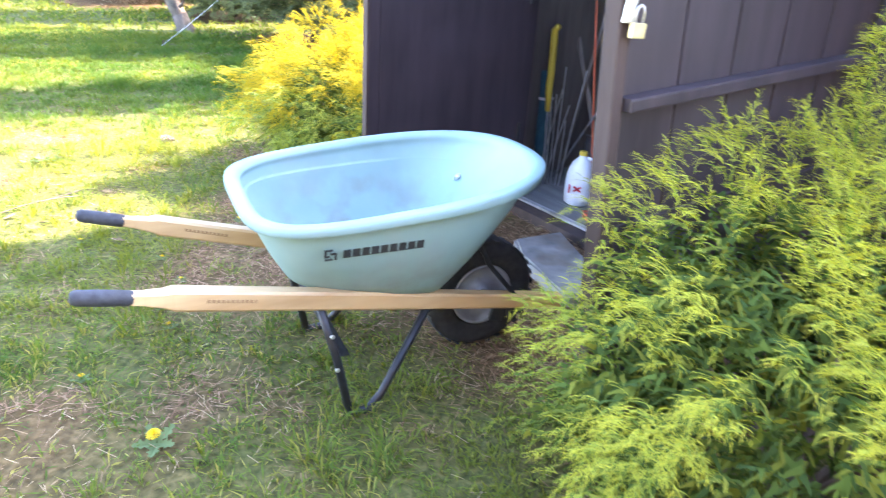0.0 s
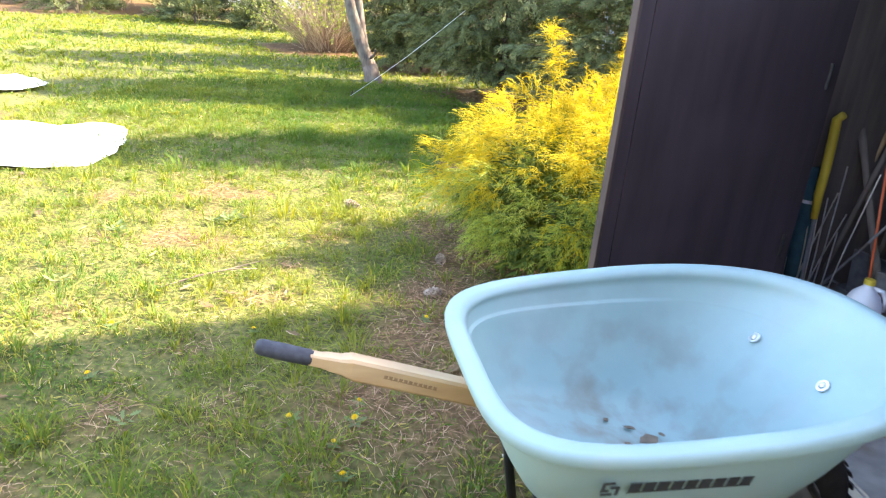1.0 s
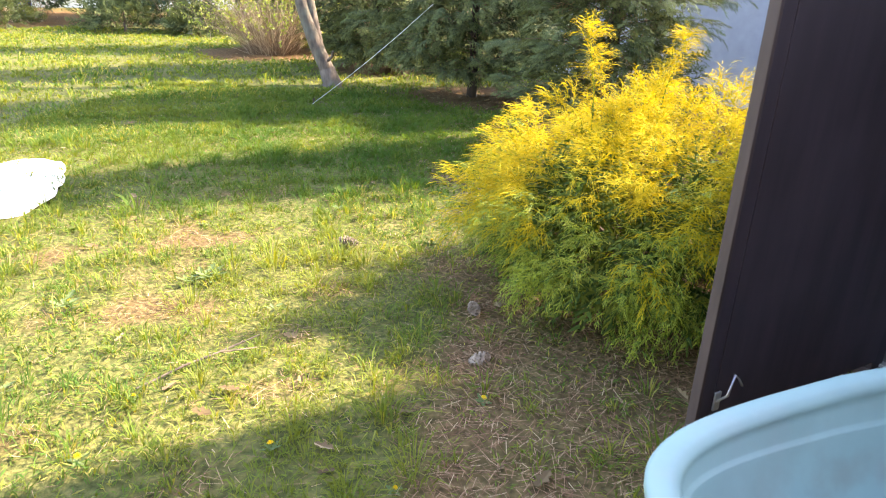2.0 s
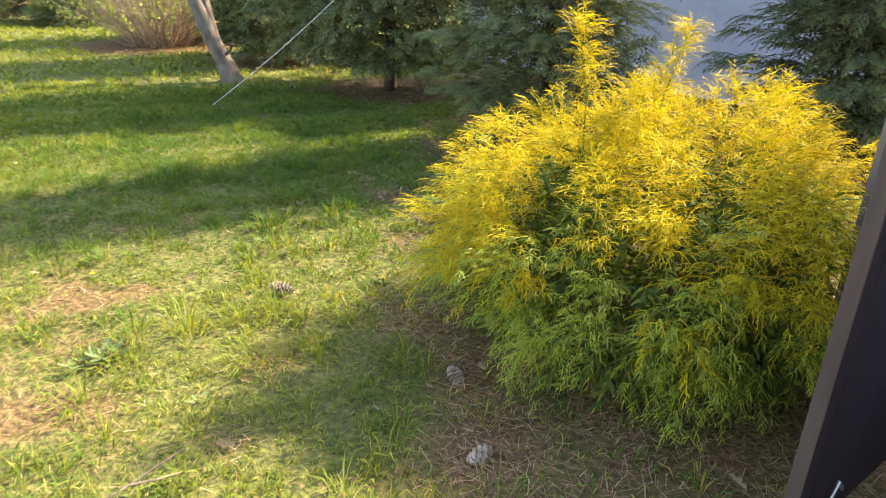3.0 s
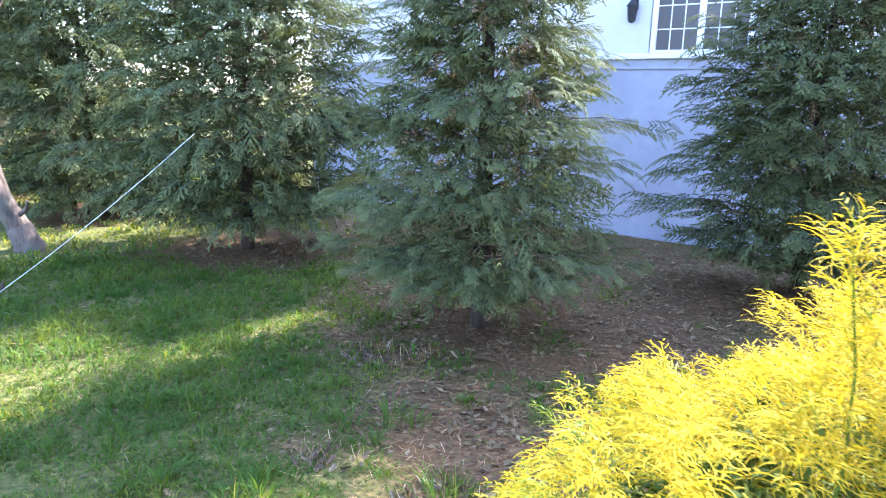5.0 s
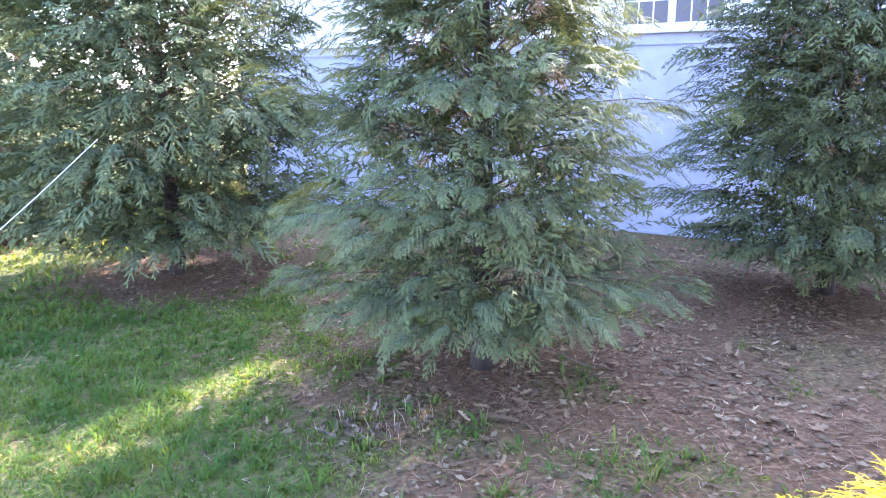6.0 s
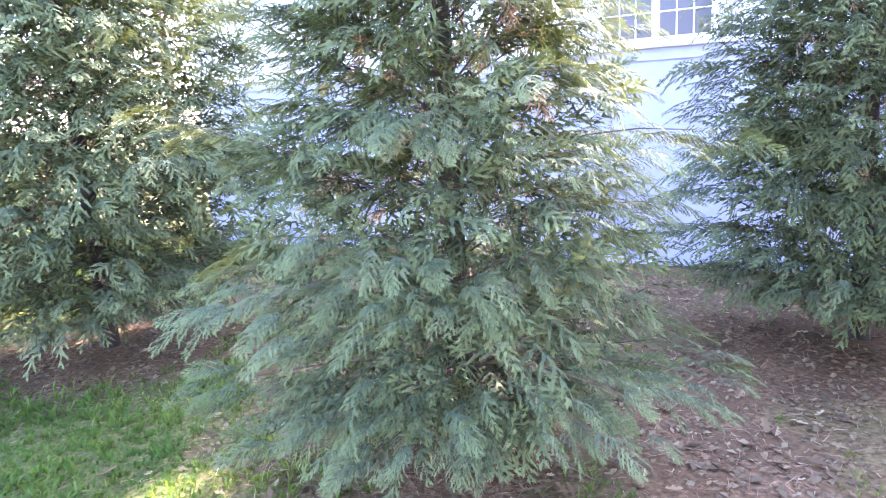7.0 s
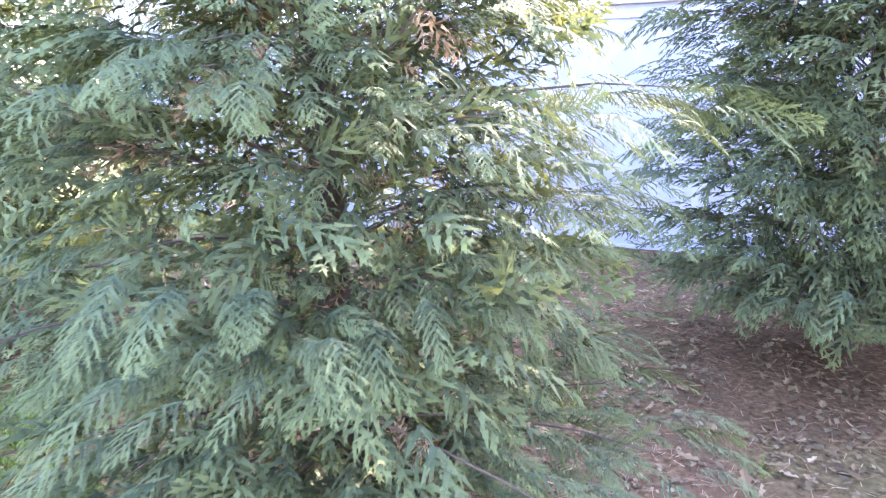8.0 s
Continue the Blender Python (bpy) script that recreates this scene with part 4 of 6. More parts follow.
tagged(south, "unseen plain brown wall, added to darken the faces turned south", "wall", kind="structure")


# ---- wheelbarrow ----
BARROW = Matrix(((0.906, -0.423, 0, -0.9035), (0.423, 0.906, 0, 1.741), (0, 0, 1, 0), (0, 0, 0, 1)))   # x towards the wheel


def tray_ring(s_back, s_front, half, z_back, z_front, e_back, e_front, n=72, taper=0.0):
    """An outline with a squarish back and a rounded nose; it rises evenly from back to front."""
    sc = s_back + (s_front - s_back) * 0.46
    ring = []
    for k in range(n):
        t = 2 * math.pi * (k + 0.5) / n
        c, s = math.cos(t), math.sin(t)
        e = e_front if c > 0 else e_back
        a = (s_front - sc) if c > 0 else (sc - s_back)
        px = math.copysign(abs(c) ** (2 / e), c) * a
        py = math.copysign(abs(s) ** (2 / e), s) * half * (1 - taper * max(0, -px / a))
        x = sc + px
        ring.append(Vector((x, py, z_back + (z_front - z_back) * (x - s_back) / (s_front - s_back))))
    return ring


def loft(rings, cap_ends=True):
    bm = bmesh.new()
    rows = [[bm.verts.new(v) for v in r] for r in rings]
    n = len(rows[0])
    for r0, r1 in zip(rows, rows[1:]):
        for k in range(n):
            bm.faces.new((r0[k], r0[(k + 1) % n], r1[(k + 1) % n], r1[k]))
    if cap_ends:
        bm.faces.new(rows[0][::-1])
        bm.faces.new(rows[-1])
    return bm


RIM = dict(s_back=0.41, s_front=1.275, half=0.322, z_back=0.606, z_front=0.678)
BOT = dict(s_back=0.50, s_front=0.965, half=0.205, z_back=0.405, z_front=0.305)


def between(t, grow=0.0, lift=0.0):
    """The tray's outline at height share t, bulging slightly, grown outwards by grow."""
    w = {k: BOT[k] + (RIM[k] - BOT[k]) * t for k in RIM}
    bulge = 0.02 * math.sin(math.pi * t)
    return tray_ring(w["s_back"] - grow - bulge * 0.5, w["s_front"] + grow, w["half"] + grow + bulge, w["z_back"] + lift, w["z_front"] + lift, 4.8 - 0.5 * t, 3.9 - 1.45 * t, taper=0.07)


def on_side(s, t, out=0.001):
    """A point on the tray's outer near side at length s and height share t, with the outward normal."""
    def at(s_, t_):
        ring = between(t_)
        near = [v for v in ring if v.y < 0]
        near.sort(key=lambda v: v.x)
        for v0, v1 in zip(near, near[1:]):
            if v0.x <= s_ <= v1.x:
                return v0.lerp(v1, (s_ - v0.x) / max(1e-6, v1.x - v0.x))
        return near[-1].copy()
    p, px, pz = at(s, t), at(s + 0.03, t), at(s, t + 0.05)
    nrm = (px - p).cross(pz - p).normalized()
    if nrm.y > 0:
        nrm = -nrm
    return p + nrm * out, (px - p).normalized(), nrm


def toothed_bar(n, step, width, tall, thick=0.0008):
    """A plain bar with n blocks on a thin base line, centred on the origin."""
    pts = []
    for k in range(n):
        x = step * (k - (n - 1) / 2)
        pts += [(x - width / 2, -tall / 2 + 0.002), (x - width / 2, tall / 2), (x + width / 2, tall / 2), (x + width / 2, -tall / 2 + 0.002)]
    pts += [(step * n / 2, -tall / 2), (-step * n / 2, -tall / 2)]
    bm = bmesh.new()
    face = bm.faces.new([bm.verts.new((x, y, -thick / 2)) for x, y in pts])
    up = bmesh.ops.extrude_face_region(bm, geom=[face])
    bmesh.ops.translate(bm, vec=(0, 0, thick), verts=[g for g in up["geom"] if isinstance(g, bmesh.types.BMVert)])
    bmesh.ops.recalc_face_normals(bm, faces=bm.faces)
    return bm


def build_barrow():
    bar = thing("wheelbarrow", BARROW, "pale aqua plastic wheelbarrow with wooden handles", "wheelbarrow")
    # tray: outside up, rolled rim, inside down
    rings = [between(t) for t in (0.0, 0.03, 0.12, 0.3, 0.5, 0.7, 0.86, 0.93)]
    rings[0] = between(0.0, -0.015)
    rings += [between(0.926, 0.004), between(0.930, 0.022), between(0.936, 0.027), between(0.944, 0.028), between(0.985, 0.027, 0.004), between(0.997, 0.024, 0.008), between(1.0, 0.019, 0.010)]
    rings += [between(1.0, 0.000, 0.011), between(1.0, -0.008, 0.009), between(0.992, -0.014, 0.004), between(0.975, -0.017, 0.0)]
    rings += [between(t, -0.011) for t in (0.95, 0.90, 0.80)] + [between(0.785, -0.0115), between(0.775, -0.0165), between(0.765, -0.017)] + [between(t, -0.014, 0.0) for t in (0.7, 0.5, 0.3, 0.14)]
    rings += [between(0.06, -0.02, 0.002), between(0.035, -0.05, 0.002)]
    plain = [between(t, -0.012) for t in (0.785, 0.775, 0.765)]
    at = len(rings) - 9
    for k in range(3):
        rings[at + k] = [b.lerp(q, min(1, max(0, (b.x - 0.88) / 0.12))) for b, q in zip(rings[at + k], plain[k])]
    tray = part("tray", loft(rings), M_poly, bar, "pale aqua plastic tray with rolled rim", True)
    # handles, from the grips to the wheel bracket
    for side in (-1, 1):
        y0, y1 = (-0.285, -0.118) if side < 0 else (0.267, 0.118)
        z0 = 0.519 if side < 0 else 0.498          # one handle is bent a little lower
        L = 1.42

        def at(s, up=0.0):
            return Vector((s, y0 + (y1 - y0) * s / L, z0 - (z0 - 0.174) * s / L + up))
        bm = bmesh.new()
        stations = [(0.09, 0.014, 0.014), (0.14, 0.015, 0.015), (0.155, 0.017, 0.018), (0.182, 0.0185, 0.020), (0.205, 0.021, 0.028), (0.6, 0.021, 0.027), (L, 0.020, 0.024)]
        rows = []
        for s, hw, hh in stations:
            c = at(s)
            rows.append([bm.verts.new(c + Vector((0, hw * dy, hh * dz))) for dy, dz in ((-1, -0.75), (-0.75, -1), (0.75, -1), (1, -0.75), (1, 0.75), (0.75, 1), (-0.75, 1), (-1, 0.75))])
        for r0, r1 in zip(rows, rows[1:]):
            for k in range(8):
                bm.faces.new((r0[k], r0[(k + 1) % 8], r1[(k + 1) % 8], r1[k]))
        bm.faces.new(rows[0][::-1]); bm.faces.new(rows[-1])
        h = part("handle", bm, M_handle, bar, "pale ash wood handle")
        g = [at(s) for s in (-0.004, 0.0, 0.008, 0.06, 0.112, 0.118)]
        part("grip", tube(g, [0.010, 0.015, 0.0185, 0.0195, 0.0185, 0.016], 16), M_grip, h, "dark grey rubber grip", True)
        m = Matrix.Translation(at(0.335) + Vector((0, side * -0.0 - 0.0218, 0.003))) @ pose(0, 0, 0, 90, 13.5, 6.7 * (1 if side < 0 else -1))
        bm = toothed_bar(11, 0.0115, 0.008, 0.009, 0.0005)
        bmesh.ops.transform(bm, matrix=m, verts=bm.verts)
        part("burnt_mark", bm, M_brand, h, "burnt-in blocks")
        # legs
        foot, knee = Vector((0.635, side * 0.245, 0.012)), at(0.56, -0.02)
        front = at(0.90, -0.02)
        leg = part("leg", tube([knee, (0.60, side * 0.243, 0.2), foot, (0.665, side * 0.245, 0.008), (0.70, side * 0.245, 0.014), (0.735, side * 0.24, 0.05), front], 0.0125, 10), M_black, bar, "black steel leg", True)
        part("shoe", box((0.085, 0.03, 0.012), (0.675, side * 0.245, 0.008), bevel=0.004), M_black, leg)
        for z in (0.28, 0.17):
            part("bolt", lathe([(0.0, 0.004), (0.006, 0.003), (0.007, 0.0)], 8, m=Matrix.Translation((0.585 + (0.28 - z) * 0.12, side * 0.255, z)) @ pose(0, 0, 0, 90, 0, 0)), M_zinc, leg)
        # axle bracket and tray brace
        part("axle_bracket", box((0.05, 0.012, 0.09), tuple(at(1.165, -0.03)), (0, 13.5, 0), bevel=0.003), M_black, bar)
        part("tray_brace", tube([at(1.22, 0.02), (1.12, side * 0.14, 0.36), (1.08, side * 0.13, 0.44)], 0.008, 8), M_black, bar)
    part("cross_brace", box((0.03, 0.47, 0.004), (0.625, 0, 0.20), bevel=0.001), M_black, bar)
    # wheel
    wm = Matrix.Translation((1.165, 0, 0.195)) @ pose(0, 0, 0, 90, 0, 0)
    bm = bmesh.new()
    prof = [(0.105, -0.032), (0.122, -0.041), (0.150, -0.046), (0.175, -0.042), (0.190, -0.028), (0.1945, -0.012), (0.1945, 0.012), (0.190, 0.028), (0.175, 0.042), (0.150, 0.046), (0.122, 0.041), (0.105, 0.032), (0.105, -0.032)]
    rings = [[bm.verts.new(wm @ Vector((r * math.cos(t), r * math.sin(t), z))) for t in (2 * math.pi * k / 48 for k in range(48))] for r, z in prof[:-1]]
    for i in range(len(rings)):
        r0, r1 = rings[i], rings[(i + 1) % len(rings)]
        for k in range(48):
            bm.faces.new((r0[k], r0[(k + 1) % 48], r1[(k + 1) % 48], r1[k]))
    wheel = part("wheel", bm, M_tyre, bar, "black pneumatic tyre", True)
    bm = bmesh.new()
    for k in range(30):
        for zz in (-0.024, 0.024):
            t = 2 * math.pi * (k + (0.5 if zz > 0 else 0)) / 30
            box((0.018, 0.030, 0.004), tuple(wm @ Vector((0.1915 * math.cos(t), 0.1915 * math.sin(t), zz))), (0, -math.degrees(t) + 90, 0), bevel=0, bm=bm)
    part("tread", bm, M_tyre, wheel)
    bm = lathe([(0.02, -0.036), (0.028, -0.034), (0.032, -0.016), (0.07, -0.012), (0.088, -0.02), (0.098, -0.036), (0.108, -0.040), (0.110, -0.03), (0.110, 0.03), (0.108, 0.040), (0.098, 0.036), (0.088, 0.02), (0.07, 0.012), (0.032, 0.016), (0.028, 0.034), (0.02, 0.036)], 32, m=wm)
    rim = part("rim", bm, M_rim, wheel, "silver steel wheel rim", True)
    for k in range(5):
        t = 2 * math.pi * k / 5
        part("rim_slot", lathe([(0.0, -0.0165), (0.011, -0.0160), (0.012, -0.010)], 10, m=wm @ Matrix.Translation((0.055 * math.cos(t), 0.055 * math.sin(t), 0))), M_black, rim)
    part("axle", tube([(1.165, -0.135, 0.195), (1.165, 0.135, 0.195)], 0.009, 8), M_zinc, bar)
    # printed mark on the near side: plain blocks and a square emblem
    p, dx, nrm = on_side(0.712, 0.655, 0.0012)
    up = nrm.cross(dx).normalized()
    m = Matrix(((dx.x, up.x, nrm.x, p.x), (dx.y, up.y, nrm.y, p.y), (dx.z, up.z, nrm.z, p.z), (0, 0, 0, 1)))
    bm = toothed_bar(9, 0.0245, 0.019, 0.026)
    bmesh.ops.transform(bm, matrix=m, verts=bm.verts)
    part("printed_mark", bm, M_ink, tray, "black printed blocks")
    bm = bmesh.new()
    for ax, ay, sx, sy in ((-0.013, 0.006, 0.006, 0.022), (-0.004, 0.014, 0.018, 0.006), (0.006, 0.002, 0.014, 0.006), (0.013, -0.008, 0.006, 0.022), (-0.004, -0.016, 0.020, 0.006), (-0.009, -0.006, 0.014, 0.006)):
        box((sx, sy, 0.001), (ax, ay, 0), bevel=0, bm=bm)
    bmesh.ops.transform(bm, matrix=m @ Matrix.Translation((-0.140, 0.003, 0)), verts=bm.verts)
    part("emblem", bm, M_ink, tray, "black square emblem")
    back = min((v for v in between(0.26) if v.x < 0.6), key=lambda v: abs(v.y - 0.18))
    m = Matrix.Translation((back.x - 0.001, 0.18, back.z)) @ pose(0, 0, 0, 0, -114, 0)
    disc = part("round_mark", lathe([(0.0, 0.002), (0.044, 0.002), (0.046, -0.002)], 28, m=m), M_ink, tray, "round black emblem with pale rings")
    part("ring", lathe([(0.032, 0.0022), (0.033, 0.0036), (0.038, 0.0036), (0.039, 0.0022)], 28, m=m), M_zinc, disc)
    part("centre", lathe([(0.0, 0.0038), (0.020, 0.0036), (0.022, 0.0022)], 20, m=m), M_zinc, disc)
    # carriage bolts through the tray's nose and floor
    for y, t in ((0.146, 0.66), (-0.059, 0.66)):
        near = min((v for v in between(t, -0.014) if v.x > 0.9), key=lambda v: abs(v.y - y))
        m = Matrix.Translation((near.x - 0.001, y, near.z)) @ pose(0, 0, 0, 0, -48, -8)
        b = part("tray_bolt", lathe([(0.0, 0.009), (0.006, 0.008), (0.009, 0.004)], 12, m=m), M_zinc, tray, smooth=True)
        part("washer", lathe([(0.0, 0.0045), (0.014, 0.004), (0.014, 0.001)], 16, m=m), M_zinc, b)
    return bar


build_barrow()


def build_crumb(s, y, size, turn):
    """A small clod of dried dirt lying on the tray's floor."""
    z = 0.412 - 0.0935 * (s - 0.497) / 0.48 + 0.006
    c = thing("dirt_clod", BARROW @ pose(s, y, z, 0, 11, turn), "dark crumb of dried dirt on the tray's floor", "dirt", "dirt in the tray")
    bm = bmesh.new()
    bmesh.ops.create_icosphere(bm, subdivisions=1, radius=size)
    for v in bm.verts:
        v.co = Vector((v.co.x * 1.6, v.co.y, v.co.z * 0.45)) * (1 + 0.35 * math.sin(900 * v.co.x + 700 * v.co.y + turn))
    part("clod", bm, M_dirt, c)


for s_, y_, z_, a_ in ((0.86, 0.06, 0.016, 20), (0.90, 0.02, 0.010, 70), (0.83, 0.10, 0.008, 140), (0.88, -0.04, 0.007, 200), (0.80, 0.03, 0.009, 310), (0.78, 0.12, 0.006, 40), (0.91, 0.09, 0.006, 95)):
    build_crumb(s_, y_, z_, a_)


# ---- house behind the conifers ----
HOUSE_N, HOUSE_W = Vector((0.77, 0.64, 0)).normalized(), Vector((0.64, -0.77, 0)).normalized()
_o = HOUSE_N * 8.9
HOUSE = Matrix(((HOUSE_W.x, HOUSE_N.x, 0, _o.x), (HOUSE_W.y, HOUSE_N.y, 0, _o.y), (0, 0, 1, 0), (0, 0, 0, 1)))   # x along the wall, y inwards


def build_house():
    h = thing("house", HOUSE, "house with pale painted foundation and cream clapboard siding", "house")
    l, r, top, found = -11.6, -1.6, 3.8, 1.80
    wing = -7.2      # left of this the house is lower
    part("foundation", box((r - l, 5.0, found + 0.6), ((l + r) / 2, 2.5, found / 2 - 0.3), bevel=0), M_found, h, "pale blue-grey painted foundation wall")
    part("wall", box((r - wing - 0.02, 4.96, top - found), ((wing + r) / 2, 2.5, (top + found) / 2), bevel=0), M_siding, h)
    part("wall", box((wing - l, 4.5, 1.1), ((wing + l) / 2, 2.5, found + 0.55), bevel=0), M_siding, h)
    part("wing_roof", box((wing - l + 0.3, 5.2, 0.1), ((wing + l) / 2, 2.5, found + 1.15), bevel=0.01), M_roof, h)
    part("base_strip", box((r - l + 0.02, 0.03, 0.03), ((l + r) / 2, -0.015, -0.30), bevel=0.003), M_found, h)
    n = int((top - found) / 0.102)
    wl, wr, wb, wt = -6.17, -5.08, 1.835, 2.85
    for k in range(n):
        z = found + 0.102 * (k + 0.5)
        lo = wing if z > found + 1.1 else l
        spans = [(lo, r)] if z > wt + 0.1 or z < wb - 0.08 else [(lo, wl - 0.02), (wr + 0.02, r)]
        for a, b in spans:
            part("clapboard", box((b - a, 0.014, 0.108), ((a + b) / 2, -0.012, z), (5, 0, 0), bevel=0), M_siding, h)
    part("sill_board", box((r - l + 0.02, 0.035, 0.06), ((l + r) / 2, -0.018, found), bevel=0.004), M_white, h)
    part("ledge_strip", box((r - l + 0.02, 0.02, 0.025), ((l + r) / 2, -0.011, found - 0.13), bevel=0.003), M_found, h)
    part("roof", box((r - wing + 0.5, 5.5, 0.12), ((wing + r) / 2, 2.5, top + 0.06), bevel=0.01), M_roof, h)
    # unseen corner block above the window, own roof, added to shade the lawn
    part("added_shade_wall", box((1.46, 2.6, 0.85), (-6.45, 1.32, top + 0.53), bevel=0), M_siding, h)
    part("added_shade_roof", box((1.5, 2.8, 0.1), (-6.45, 1.32, top + 1.0), bevel=0.01), M_roof, h)
    win = part("window", box((wr - wl, 0.03, 0.04), ((wl + wr) / 2, -0.03, wb + 0.01), bevel=0.004), M_white, h)
    part("sill", box((wr - wl + 0.06, 0.05, 0.03), ((wl + wr) / 2, -0.035, wb - 0.045), bevel=0.004), M_white, win)
    part("head", box((wr - wl, 0.03, 0.07), ((wl + wr) / 2, -0.03, wt), bevel=0.004), M_white, win)
    mid = (wl + wr) / 2
    for x, wd in ((wl + 0.03, 0.06), (mid, 0.07), (wr - 0.03, 0.06)):
        part("frame", box((wd, 0.034, wt - wb), (x, -0.031, (wt + wb) / 2), bevel=0.004), M_white, win)
    for a, b in ((wl + 0.06, mid - 0.035), (mid + 0.035, wr - 0.06)):
        part("pane", box((b - a, 0.004, wt - wb), ((a + b) / 2, -0.021, (wt + wb) / 2), bevel=0), M_glass, win)
        for k in (1, 2):
            part("muntin", box((0.012, 0.006, wt - wb), (a + (b - a) * k / 3, -0.0255, (wt + wb) / 2), bevel=0), M_white, win)
        for k in range(1, 4):
            part("muntin", box((b - a, 0.006, 0.012), ((a + b) / 2, -0.0265, wb + (wt - wb) * k / 4), bevel=0), M_white, win)
    lampx = -6.38
    lantern = thing("wall_lantern", HOUSE @ pose(lampx, -0.03, 2.30), "black metal wall lantern on the siding", "lamp")
    part("bracket", box((0.06, 0.02, 0.14), (0, 0.008, 0.08), bevel=0.004), M_black, lantern)
    part("arm", tube([(0, 0, 0.10), (0, -0.05, 0.14), (0, -0.10, 0.12)], 0.008, 6), M_black, lantern)
    part("cage", lathe([(0.02, -0.16), (0.045, -0.14), (0.065, 0.02), (0.075, 0.03), (0.02, 0.09), (0.0, 0.10)], 6, m=Matrix.Translation((0, -0.10, 0.02))), M_black, lantern)


build_house()


# ---- back of the garden ----
def build_small_tree():
    """The bare leaning tree: two stems from one foot, forking again higher up."""
    x, y = -3.32, 9.40
    tree = thing("small_bare_tree", pose(x, y, float(level(np.array(x), np.array(y)))), "small leaning tree with pale grey-brown forked trunk", "tree")

    def limb(name, pts, r0, r1):
        n = len(pts)
        return part(name, tube(pts, [r0 + (r1 - r0) * i / (n - 1) for i in range(n)], 12), M_bark, tree, smooth=True)
    part("root_flare", tube([(0.02, 0, -0.06), (0.005, 0, 0.01), (-0.012, 0, 0.07), (-0.06, 0.0, 0.2)], [0.16, 0.125, 0.105, 0.094], 14), M_bark, tree, smooth=True)
    limb("trunk", [(-0.03, 0, 0.1), (-0.06, 0.0, 0.2), (-0.20, 0, 0.5), (-0.33, 0.02, 0.85), (-0.42, 0.03, 1.2), (-0.50, 0.05, 1.6), (-0.62, 0.10, 2.1), (-0.8, 0.2, 2.9)], 0.095, 0.045)
    limb("trunk", [(-0.14, 0.03, 0.35), (-0.20, 0.05, 0.6), (-0.26, 0.08, 0.9), (-0.33, 0.1, 1.25), (-0.32, 0.1, 1.45), (-0.18, 0.1, 1.72), (0.02, 0.05, 2.05), (0.3, 0, 2.8)], 0.068, 0.035)
    limb("limb", [(-0.33, 0.1, 1.38), (-0.34, 0.14, 1.7), (-0.30, 0.2, 2.1), (-0.22, 0.3, 2.8)], 0.042, 0.024)
    limb("limb", [(-0.50, 0.05, 1.58), (-0.72, 0.0, 1.72), (-1.0, -0.05, 1.82), (-1.5, -0.1, 2.0)], 0.035, 0.012)
    r2 = np.random.default_rng(5)
    for k in range(14):
        p = Vector((-0.7 + 0.9 * r2.random(), 0.1, 1.9 + 0.8 * r2.random()))
        d = Vector((r2.normal(), r2.normal(), 0.6 + r2.random())).normalized()
        limb("twig", [p, p + d * 0.3 + Vector((0, 0, 0.03)), p + d * 0.7, p + d * 1.1 + Vector((0, 0, 0.1))], 0.010, 0.003)
    part("stub", tube([(-0.02, -0.06, 0.30), (0.05, -0.12, 0.36), (0.07, -0.15, 0.42)], [0.02, 0.016, 0.012], 7), M_bark, tree)


build_small_tree()


